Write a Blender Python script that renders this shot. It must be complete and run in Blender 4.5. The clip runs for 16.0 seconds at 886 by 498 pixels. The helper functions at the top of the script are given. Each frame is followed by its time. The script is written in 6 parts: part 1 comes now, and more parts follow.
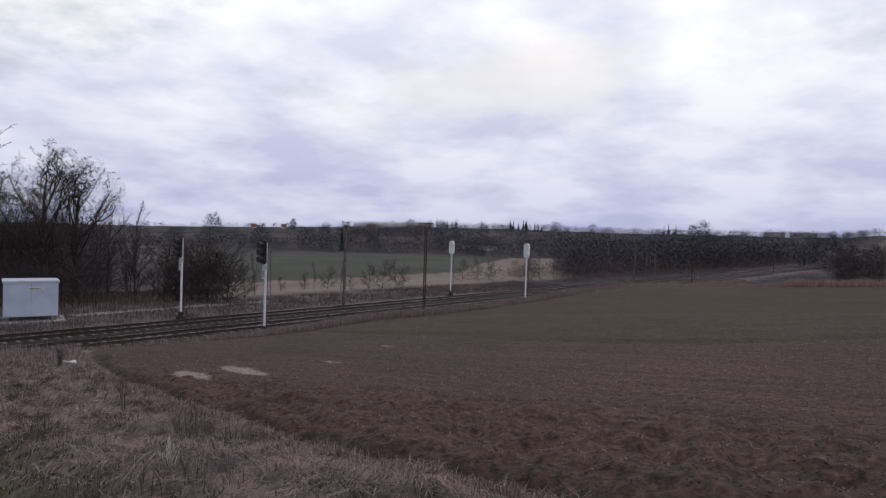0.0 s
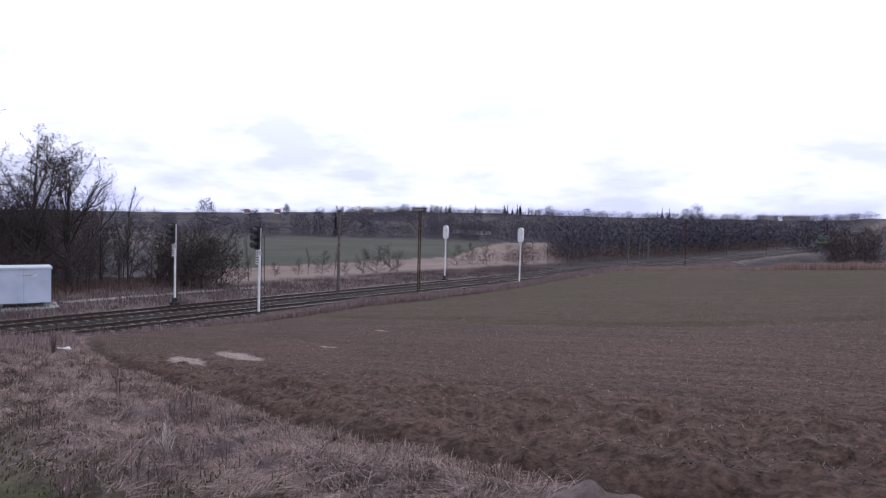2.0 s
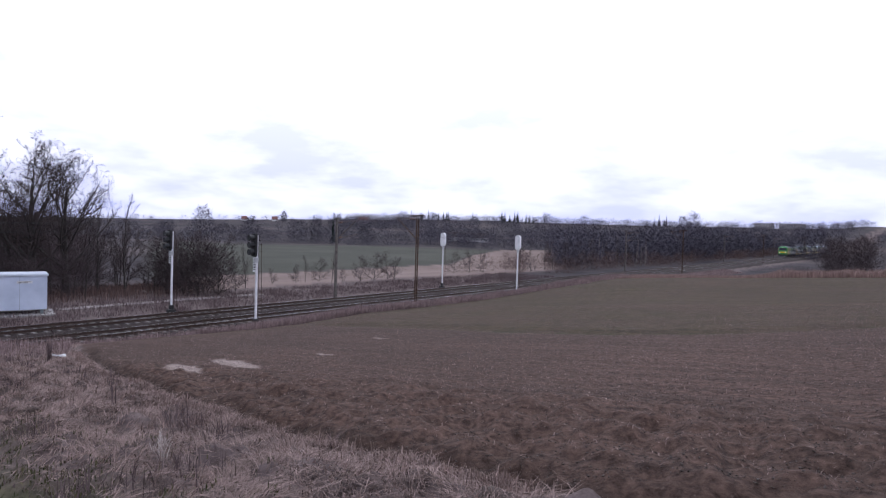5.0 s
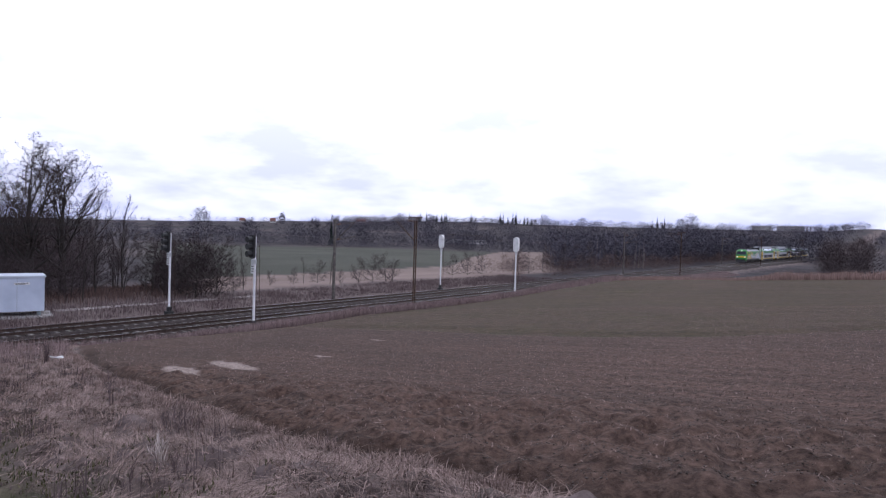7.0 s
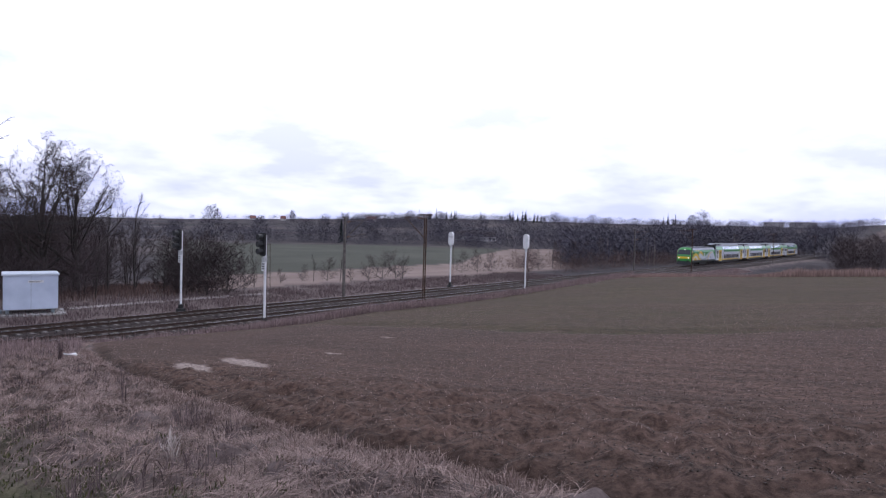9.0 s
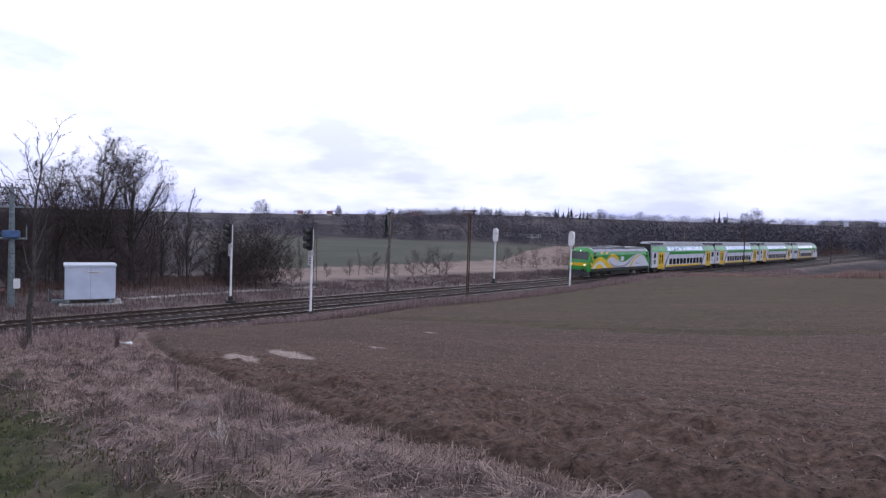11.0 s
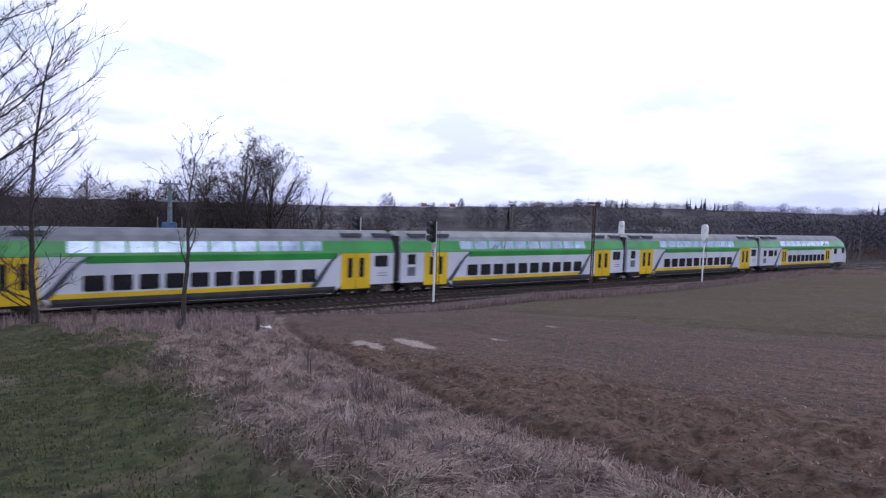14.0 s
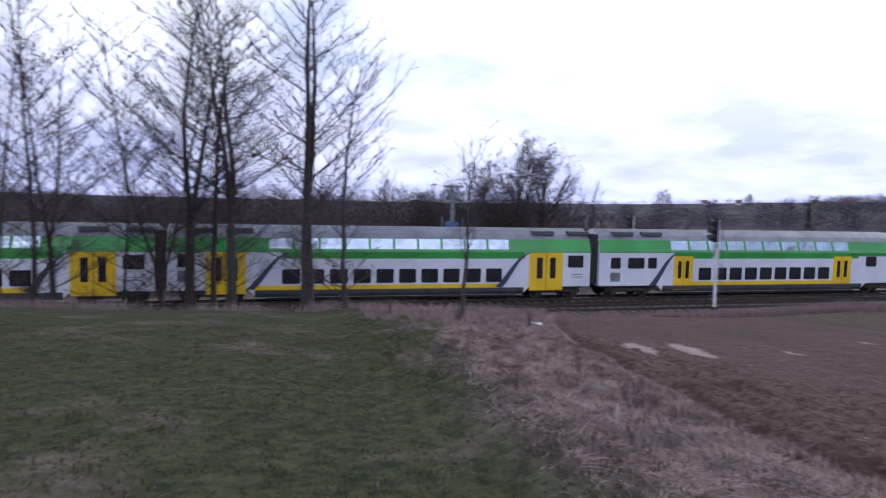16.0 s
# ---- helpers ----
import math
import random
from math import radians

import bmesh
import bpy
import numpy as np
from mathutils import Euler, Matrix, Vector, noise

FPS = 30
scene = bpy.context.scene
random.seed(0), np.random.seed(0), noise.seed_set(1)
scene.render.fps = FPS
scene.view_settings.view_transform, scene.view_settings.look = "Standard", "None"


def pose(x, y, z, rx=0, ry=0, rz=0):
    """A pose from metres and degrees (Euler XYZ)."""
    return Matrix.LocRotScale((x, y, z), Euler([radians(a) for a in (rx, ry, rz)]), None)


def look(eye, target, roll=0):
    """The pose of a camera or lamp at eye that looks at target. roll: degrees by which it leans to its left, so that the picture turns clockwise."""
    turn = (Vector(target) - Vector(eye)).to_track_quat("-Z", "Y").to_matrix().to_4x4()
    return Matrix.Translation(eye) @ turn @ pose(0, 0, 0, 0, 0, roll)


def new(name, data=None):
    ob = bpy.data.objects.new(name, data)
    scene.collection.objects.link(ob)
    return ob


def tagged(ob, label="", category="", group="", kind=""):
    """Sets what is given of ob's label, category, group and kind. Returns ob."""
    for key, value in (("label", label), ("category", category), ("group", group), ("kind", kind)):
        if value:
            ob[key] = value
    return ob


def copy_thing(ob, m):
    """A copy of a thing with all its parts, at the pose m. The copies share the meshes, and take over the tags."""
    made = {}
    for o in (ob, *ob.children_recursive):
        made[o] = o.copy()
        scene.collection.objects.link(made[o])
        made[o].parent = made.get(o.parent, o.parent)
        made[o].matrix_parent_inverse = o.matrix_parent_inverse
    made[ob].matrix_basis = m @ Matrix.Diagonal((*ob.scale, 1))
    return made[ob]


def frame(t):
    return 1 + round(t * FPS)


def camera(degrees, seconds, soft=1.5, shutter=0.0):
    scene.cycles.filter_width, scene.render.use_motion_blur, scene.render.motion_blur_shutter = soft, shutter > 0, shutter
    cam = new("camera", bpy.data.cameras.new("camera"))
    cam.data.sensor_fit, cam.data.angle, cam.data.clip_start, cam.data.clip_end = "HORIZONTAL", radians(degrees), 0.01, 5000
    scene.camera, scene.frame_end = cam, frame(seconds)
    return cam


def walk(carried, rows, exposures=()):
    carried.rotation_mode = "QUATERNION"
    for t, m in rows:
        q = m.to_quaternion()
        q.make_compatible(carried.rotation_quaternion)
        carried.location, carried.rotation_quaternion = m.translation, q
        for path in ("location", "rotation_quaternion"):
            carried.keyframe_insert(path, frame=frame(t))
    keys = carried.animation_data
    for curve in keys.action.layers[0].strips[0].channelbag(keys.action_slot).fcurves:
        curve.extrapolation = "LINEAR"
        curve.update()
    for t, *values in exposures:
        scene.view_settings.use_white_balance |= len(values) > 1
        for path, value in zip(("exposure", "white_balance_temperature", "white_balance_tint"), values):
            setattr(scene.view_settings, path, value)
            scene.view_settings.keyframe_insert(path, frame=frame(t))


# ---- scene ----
# ---------------------------------------------------------------- camera
FOV, EYE = 69.25, (0.0, 0.0, 6.19)
cam = camera(FOV, 16.0, soft=1.25, shutter=0.32)
PATH = [
    (0.0, 0.95, -1.03, -1.87), (0.5, 0.33, -1.39, -1.73), (1.0, 0.28, -1.92, -1.55), (1.5, 0.43, -2.17, -1.87),
    (2.0, 0.42, -2.38, -1.62), (2.5, 0.43, -2.13, -1.77), (3.0, 0.41, -1.98, -1.79), (3.5, 0.28, -1.89, -1.57),
    (4.0, 0.26, -1.79, -1.71), (6.5, 0.08, -1.62, -1.66), (7.0, 0.03, -1.54, -1.77), (7.5, 0.06, -1.57, -1.90),
    (8.0, 0.22, -1.63, -1.73), (10.5, 3.42, -2.15, -2.03), (11.0, 4.86, -2.29, -2.09), (11.5, 6.64, -2.54, -2.05),
    (12.0, 8.74, -2.73, -1.88), (12.5, 10.72, -2.91, -1.96), (13.0, 12.26, -3.05, -1.90), (13.5, 13.96, -3.17, -2.04),
    (14.0, 15.72, -3.35, -2.05), (14.5, 18.16, -3.49, -2.01), (15.0, 21.63, -3.65, -2.31), (15.5, 28.19, -3.90, -1.90),
    (16.0, 39.57, -4.14, -1.22)]
EXPOSURES = [(0.0, -1.24, 6550, 10), (1.0, -1.14, 6550, 10), (1.4, -0.58, 6200, 15), (12.0, -0.60, 6080, 15), (16.0, -0.60, 5780, 15)]
walk(cam, [(t, pose(*EYE, 90 + p, r, y)) for t, y, p, r in PATH], EXPOSURES)

# ---------------------------------------------------------------- the railway's own frame: s along the line, o towards the hillside
BASE = Vector((8.35, 78.49, 0.0))
TURN = 53.34
ALONG = Vector((math.cos(radians(TURN)), math.sin(radians(TURN)), 0.0))
ACROSS = Vector((ALONG.y, -ALONG.x, 0.0))
CAM_S, CAM_O = -67.94, 40.17
NEAR_TRACK = 4.3


def tr(s, o, z=0.0):
    p = BASE + ALONG * s + ACROSS * o
    return Vector((p.x, p.y, z))


def on_line(s, o=0.0, z=0.0, turn=0.0):
    p = tr(s, o, z)
    return pose(p.x, p.y, p.z, 0, 0, TURN + turn)


# ---------------------------------------------------------------- sky and sun
world = bpy.data.worlds.new("world")
scene.world = world
world.use_nodes = True
wn, wl = world.node_tree.nodes, world.node_tree.links
wn.clear()
SUN_EL, SUN_AZ = 32.0, 8.0          # azimuth to the right of straight ahead (+y)


def build_sky():
    out = wn.new("ShaderNodeOutputWorld")
    bg_sky, bg_cloud, mix = wn.new("ShaderNodeBackground"), wn.new("ShaderNodeBackground"), wn.new("ShaderNodeMixShader")
    sky = wn.new("ShaderNodeTexSky")
    sky.sky_type, sky.sun_disc = "NISHITA", False
    sky.sun_elevation, sky.sun_rotation = radians(SUN_EL), radians(SUN_AZ)
    bg_sky.inputs[1].default_value = 0.15
    wl.new(sky.outputs[0], bg_sky.inputs[0])
    tex = wn.new("ShaderNodeTexCoord")
    sep = wn.new("ShaderNodeSeparateXYZ")
    wl.new(tex.outputs["Generated"], sep.inputs[0])
    # flat cloud layer: direction divided by its height
    up = wn.new("ShaderNodeMath")
    up.operation, up.inputs[1].default_value = "ADD", 0.24
    wl.new(sep.outputs[2], up.inputs[0])
    inv = wn.new("ShaderNodeMath")
    inv.operation, inv.inputs[0].default_value = "DIVIDE", 1.0
    wl.new(up.outputs[0], inv.inputs[1])
    flat = wn.new("ShaderNodeVectorMath")
    flat.operation = "SCALE"
    wl.new(tex.outputs["Generated"], flat.inputs[0])
    wl.new(inv.outputs[0], flat.inputs["Scale"])
    big, fine = wn.new("ShaderNodeTexNoise"), wn.new("ShaderNodeTexNoise")
    for node, scale, detail in ((big, 1.0, 7.0), (fine, 1.7, 7.0)):
        node.inputs["Scale"].default_value, node.inputs["Detail"].default_value = scale, detail
        node.inputs["Roughness"].default_value = 0.55
        wl.new(flat.outputs[0], node.inputs["Vector"])
    cover = wn.new("ShaderNodeValToRGB")
    cover.color_ramp.elements[0].position, cover.color_ramp.elements[1].position = 0.42, 0.54
    cover.color_ramp.elements[0].color = (0.25, 0.25, 0.25, 1)
    wl.new(big.outputs[0], cover.inputs[0])
    tone = wn.new("ShaderNodeValToRGB")
    tone.color_ramp.elements[0].position, tone.color_ramp.elements[1].position = 0.38, 0.60
    tone.color_ramp.elements[0].color, tone.color_ramp.elements[1].color = (0.79, 0.82, 1.0, 1), (1.14, 1.15, 1.20, 1)
    wl.new(fine.outputs[0], tone.inputs[0])
    # clouds grow grey-blue and dimmer towards the horizon
    low = wn.new("ShaderNodeValToRGB")
    low.color_ramp.elements[0].position, low.color_ramp.elements[1].position = 0.0, 0.30
    low.color_ramp.elements[0].color, low.color_ramp.elements[1].color = (0.60, 0.62, 0.76, 1), (1.04, 1.04, 1.02, 1)
    wl.new(sep.outputs[2], low.inputs[0])
    mul = wn.new("ShaderNodeMix")
    mul.data_type, mul.blend_type = "RGBA", "MULTIPLY"
    mul.inputs["Factor"].default_value = 1.0
    wl.new(tone.outputs[0], mul.inputs["A"])
    wl.new(low.outputs[0], mul.inputs["B"])
    wl.new(mul.outputs["Result"], bg_cloud.inputs[0])
    bg_cloud.inputs[1].default_value = 2.12
    shut = wn.new("ShaderNodeMapRange")
    shut.inputs["From Min"].default_value, shut.inputs["From Max"].default_value = 0.06, 0.26
    shut.inputs["To Min"].default_value, shut.inputs["To Max"].default_value = 1.0, 0.0
    wl.new(sep.outputs[2], shut.inputs["Value"])
    full = wn.new("ShaderNodeMath")
    full.operation, full.use_clamp = "ADD", True
    wl.new(cover.outputs[0], full.inputs[0])
    wl.new(shut.outputs[0], full.inputs[1])
    wl.new(full.outputs[0], mix.inputs[0])
    wl.new(bg_sky.outputs[0], mix.inputs[1])
    wl.new(bg_cloud.outputs[0], mix.inputs[2])
    wl.new(mix.outputs[0], out.inputs[0])


build_sky()
sun_data = bpy.data.lights.new("sun", "SUN")
sun_data.energy, sun_data.angle, sun_data.color = 0.6, radians(14), (1.0, 0.95, 0.9)
sun = new("sun", sun_data)
sun.matrix_world = look((40 * math.sin(radians(SUN_AZ)), 40 * math.cos(radians(SUN_AZ)), 60),
                        (40 * math.sin(radians(SUN_AZ)) - 50 * math.sin(radians(SUN_AZ)) * math.cos(radians(SUN_EL)),
                         40 * math.cos(radians(SUN_AZ)) - 50 * math.cos(radians(SUN_AZ)) * math.cos(radians(SUN_EL)),
                         60 - 50 * math.sin(radians(SUN_EL))))


# ---------------------------------------------------------------- materials
def material(name, low, high, scale=4.0, rough=0.85, metal=0.0, bump=0.0, detail=6.0, fine=0.0, spread=(0.35, 0.65), vary=0.0, coat=0.0, spec=0.5):
    """A two-colour grain at a real-world size, with an optional finer speckle and relief."""
    m = bpy.data.materials.new(name)
    m.use_nodes = True
    nt = m.node_tree
    n, l = nt.nodes, nt.links
    b = n["Principled BSDF"]
    b.inputs["Roughness"].default_value, b.inputs["Metallic"].default_value = rough, metal
    b.inputs["Coat Weight"].default_value = coat
    b.inputs["Specular IOR Level"].default_value = spec
    tex = n.new("ShaderNodeTexCoord")
    noi = n.new("ShaderNodeTexNoise")
    noi.inputs["Scale"].default_value, noi.inputs["Detail"].default_value = scale, detail
    l.new(tex.outputs["Object"], noi.inputs["Vector"])
    ramp = n.new("ShaderNodeValToRGB")
    for e, p, c in zip(ramp.color_ramp.elements, spread, (low, high)):
        e.position, e.color = p, (*c, 1)
    l.new(noi.outputs[0], ramp.inputs[0])
    colour = ramp.outputs[0]
    if fine:
        spk = n.new("ShaderNodeTexNoise")
        spk.inputs["Scale"].default_value, spk.inputs["Detail"].default_value = scale * 9, 3.0
        l.new(tex.outputs["Object"], spk.inputs["Vector"])
        mr = n.new("ShaderNodeMapRange")
        mr.inputs["To Min"].default_value, mr.inputs["To Max"].default_value = 1 - fine, 1 + fine
        l.new(spk.outputs[0], mr.inputs["Value"])
        mx = n.new("ShaderNodeVectorMath")
        mx.operation = "SCALE"
        l.new(colour, mx.inputs[0])
        l.new(mr.outputs[0], mx.inputs["Scale"])
        colour = mx.outputs[0]
    if vary:
        info = n.new("ShaderNodeObjectInfo")
        mr = n.new("ShaderNodeMapRange")
        mr.inputs["To Min"].default_value, mr.inputs["To Max"].default_value = 1 - vary, 1 + vary
        l.new(info.outputs["Random"], mr.inputs["Value"])
        mx = n.new("ShaderNodeVectorMath")
        mx.operation = "SCALE"
        l.new(colour, mx.inputs[0])
        l.new(mr.outputs[0], mx.inputs["Scale"])
        colour = mx.outputs[0]
    l.new(colour, b.inputs["Base Color"])
    if bump:
        bp = n.new("ShaderNodeBump")
        bp.inputs["Strength"].default_value, bp.inputs["Distance"].default_value = bump, 0.05
        l.new(noi.outputs[0], bp.inputs["Height"])
        l.new(bp.outputs[0], b.inputs["Normal"])
    return m


def island_material(name, low, high, rough=0.9):
    """Blades and twigs: the tone changes from piece to piece."""
    m = bpy.data.materials.new(name)
    m.use_nodes = True
    n, l = m.node_tree.nodes, m.node_tree.links
    b = n["Principled BSDF"]
    b.inputs["Roughness"].default_value = rough
    b.inputs["Specular IOR Level"].default_value = 0.2
    geo, ramp = n.new("ShaderNodeNewGeometry"), n.new("ShaderNodeValToRGB")
    ramp.color_ramp.elements[0].color, ramp.color_ramp.elements[1].color = (*low, 1), (*high, 1)
    l.new(geo.outputs["Random Per Island"], ramp.inputs[0])
    l.new(ramp.outputs[0], b.inputs["Base Color"])
    return m


def glass_material(name, tint, rough=0.05, mirror=0.0):
    m = bpy.data.materials.new(name)
    m.use_nodes = True
    n, l = m.node_tree.nodes, m.node_tree.links
    b = n["Principled BSDF"]
    b.inputs["Roughness"].default_value = rough
    b.inputs["Coat Weight"].default_value = 0.6
    b.inputs["Metallic"].default_value = mirror
    tex, noi, ramp = n.new("ShaderNodeTexCoord"), n.new("ShaderNodeTexNoise"), n.new("ShaderNodeValToRGB")
    noi.inputs["Scale"].default_value = 1.3
    l.new(tex.outputs["Object"], noi.inputs["Vector"])
    ramp.color_ramp.elements[0].color = (*[c * 0.6 for c in tint], 1)
    ramp.color_ramp.elements[1].color = (*[c * 1.5 for c in tint], 1)
    l.new(noi.outputs[0], ramp.inputs[0])
    l.new(ramp.outputs[0], b.inputs["Base Color"])
    return m


def glow_material(name, colour, strength):
    m = bpy.data.materials.new(name)
    m.use_nodes = True
    b = m.node_tree.nodes["Principled BSDF"]
    b.inputs["Emission Color"].default_value = (*colour, 1)
    b.inputs["Emission Strength"].default_value = strength
    return m


BARK = material("bark", (0.020, 0.016, 0.015), (0.055, 0.045, 0.041), 9, bump=0.5, fine=0.3)
TWIG = island_material("twig", (0.035, 0.027, 0.027), (0.085, 0.066, 0.064))
TWIG_MID = island_material("thicket_twig", (0.038, 0.029, 0.031), (0.09, 0.068, 0.071))
# distance haze is mixed into this twig colour: bluer and paler than the thicket
TWIG_HAZED = island_material("hazed_twig", (0.043, 0.042, 0.058), (0.092, 0.082, 0.103))
TWIG_RED = island_material("red_twig", (0.07, 0.045, 0.04), (0.16, 0.11, 0.10))
CONIFER = island_material("conifer", (0.012, 0.02, 0.018), (0.03, 0.042, 0.035))
BIRCH = material("birch_bark", (0.10, 0.085, 0.08), (0.26, 0.23, 0.22), 6, bump=0.3, fine=0.3)
DRY = island_material("dry_grass", (0.095, 0.066, 0.058), (0.42, 0.312, 0.28))
VERGE = island_material("verge_blade", (0.12, 0.085, 0.083), (0.38, 0.285, 0.278))
DRY_DARK = island_material("dry_stalk", (0.06, 0.043, 0.044), (0.19, 0.14, 0.142))
STRAW = island_material("straw", (0.34, 0.28, 0.26), (0.62, 0.55, 0.52))
REED = island_material("reed", (0.16, 0.105, 0.09), (0.38, 0.265, 0.235))
GREEN_BLADE = island_material("green_blade", (0.026, 0.032, 0.013), (0.080, 0.082, 0.038))
TUFT_BLADE = island_material("tuft_blade", (0.03, 0.038, 0.014), (0.115, 0.105, 0.05))
UNDERGROWTH = island_material("undergrowth", (0.055, 0.036, 0.034), (0.20, 0.135, 0.12))
CLOD = material("clod", (0.035, 0.027, 0.024), (0.10, 0.076, 0.068), 8, bump=0.6, fine=0.3)
BALLAST = material("ballast", (0.016, 0.012, 0.012), (0.078, 0.062, 0.059), 9, rough=1.0, bump=1.0, fine=0.5, spec=0.1)
SLEEPER = material("concrete_sleeper", (0.085, 0.075, 0.072), (0.20, 0.18, 0.172), 5, bump=0.3, fine=0.25, vary=0.25)
RAIL = material("rail_steel", (0.035, 0.024, 0.02), (0.08, 0.05, 0.042), 12, rough=0.6, metal=0.4, fine=0.3)
RAIL_TOP = material("polished_rail", (0.30, 0.29, 0.29), (0.45, 0.44, 0.44), 5, rough=0.25, metal=1.0)
CONCRETE = material("concrete", (0.22, 0.21, 0.20), (0.40, 0.38, 0.37), 3, bump=0.3, fine=0.2)
OLD_CONCRETE = material("weathered_concrete", (0.07, 0.06, 0.056), (0.15, 0.13, 0.12), 4, bump=0.4, fine=0.3)
GALV = material("galvanised_steel", (0.13, 0.16, 0.18), (0.22, 0.26, 0.28), 5, rough=0.55, metal=0.5, fine=0.15)
RUST = material("rusty_lattice", (0.035, 0.022, 0.016), (0.10, 0.055, 0.036), 6, rough=0.85, bump=0.4, fine=0.3)
WHITE_POST = material("white_mast_paint", (0.62, 0.62, 0.66), (0.80, 0.80, 0.84), 3, rough=0.5, fine=0.08)
GREY_POST = material("grey_mast_paint", (0.36, 0.37, 0.39), (0.52, 0.53, 0.55), 3, rough=0.5, fine=0.08)
BLACK = material("black_paint", (0.010, 0.010, 0.011), (0.025, 0.025, 0.027), 6, rough=0.55)
CABINET = material("cabinet_paint", (0.44, 0.50, 0.63), (0.54, 0.60, 0.73), 0.8, rough=0.5, fine=0.04)
CABINET_ROOF = material("cabinet_roof_paint", (0.52, 0.57, 0.66), (0.62, 0.67, 0.75), 2, rough=0.5)
ROAD = material("dirt_road", (0.20, 0.175, 0.17), (0.34, 0.30, 0.29), 1.4, bump=0.3, fine=0.2)
BRICK = material("brick_wall", (0.14, 0.075, 0.07), (0.25, 0.14, 0.13), 3, bump=0.4, fine=0.3)
ROOF_OLD = material("old_roof", (0.022, 0.016, 0.017), (0.05, 0.032, 0.032), 2, bump=0.4, fine=0.3)
ROOF_RED = material("red_roof", (0.14, 0.065, 0.06), (0.20, 0.09, 0.08), 1, fine=0.2)
PLASTER = material("pale_plaster", (0.55, 0.53, 0.54), (0.68, 0.66, 0.67), 0.5, fine=0.1)
DARK_PANE = glass_material("dark_pane", (0.02, 0.023, 0.028))
WINDOW = glass_material("train_window", (0.018, 0.019, 0.024), 0.08)
# pale blue, mostly metallic: the bright sky reflection is helped by the pane colour
SKY_TINT_WINDOW = glass_material("upper_window", (0.42, 0.50, 0.60), 0.06, 0.75)
TRAIN_WHITE = material("train_white", (0.55, 0.57, 0.65), (0.66, 0.68, 0.76), 0.5, rough=0.32, coat=0.4, fine=0.04)
TRAIN_GREEN = material("train_green", (0.022, 0.22, 0.035), (0.035, 0.30, 0.05), 0.5, rough=0.3, coat=0.4, fine=0.05)
TRAIN_YELLOW = material("train_yellow", (0.66, 0.42, 0.01), (0.80, 0.53, 0.015), 0.5, rough=0.32, coat=0.4, fine=0.04)
TRAIN_NAVY = material("train_navy", (0.03, 0.04, 0.07), (0.05, 0.06, 0.10), 0.5, rough=0.35, coat=0.3)
TRAIN_GREY = material("train_roof_grey", (0.10, 0.105, 0.125), (0.17, 0.18, 0.205), 0.9, rough=0.55, fine=0.12)
TRAIN_SILVER = material("train_light_grey", (0.22, 0.23, 0.28), (0.33, 0.34, 0.39), 0.9, rough=0.45, fine=0.1)
HATCH = material("roof_hatch_grey", (0.045, 0.048, 0.058), (0.09, 0.095, 0.11), 6, rough=0.6, fine=0.3)
TRAIN_SKIRT = material("train_skirt", (0.024, 0.024, 0.028), (0.05, 0.05, 0.058), 1.2, rough=0.6, fine=0.2)
UNDER = material("underframe", (0.014, 0.012, 0.012), (0.04, 0.034, 0.03), 3, rough=0.8, fine=0.3)
BELLOWS = material("gangway_rubber", (0.012, 0.012, 0.013), (0.03, 0.03, 0.033), 6, rough=0.8)
BLUE_STEEL = material("blue_steel", (0.04, 0.09, 0.20), (0.07, 0.14, 0.30), 3, rough=0.5)
HEADLIGHT = glow_material("headlight", (1.0, 0.97, 0.88), 2.5)
INSULATOR = material("insulator", (0.10, 0.05, 0.035), (0.16, 0.08, 0.05), 5, rough=0.3)
SIGN_WHITE = material("sign_white", (0.62, 0.62, 0.64), (0.75, 0.75, 0.77), 3, rough=0.5)


# ---------------------------------------------------------------- mesh helpers
def mesh_from(name, verts, faces, mats):
    me = bpy.data.meshes.new(name)
    me.from_pydata([tuple(v) for v in verts], [], faces)
    for m in mats if isinstance(mats, (list, tuple)) else [mats]:
        me.materials.append(m)
    return me


def part(name, bm, mat, parent=None, label="", smooth=False, at=None):
    me = bpy.data.meshes.new(name)
    bmesh.ops.recalc_face_normals(bm, faces=bm.faces[:])
    bm.to_mesh(me)
    bm.free()
    me.materials.append(mat)
    if smooth:
        me.polygons.foreach_set("use_smooth", [True] * len(me.polygons))
    return attach(name, me, parent, label, at)


def attach(name, me, parent=None, label="", at=None):
    ob = new(name, me)
    if parent is not None:
        ob.parent = parent
    if at is not None:
        ob.matrix_basis = at
    if label:
        ob["label"] = label
    return ob


def box(bm, x0, x1, y0, y1, z0, z1, bevel=0.0):
    v = [bm.verts.new((x, y, z)) for x in (x0, x1) for y in (y0, y1) for z in (z0, z1)]
    fs = [bm.faces.new([v[i] for i in q]) for q in ((0, 1, 3, 2), (4, 6, 7, 5), (0, 4, 5, 1), (2, 3, 7, 6), (0, 2, 6, 4), (1, 5, 7, 3))]
    if bevel:
        es = {e for f in fs for e in f.edges}
        bmesh.ops.bevel(bm, geom=list(es), offset=bevel, segments=2, affect="EDGES", clamp_overlap=True)
    return bm


def boxes(*dims, bevel=0.0):
    bm = bmesh.new()
    for d in dims:
        box(bm, *d, bevel=bevel)
    return bm


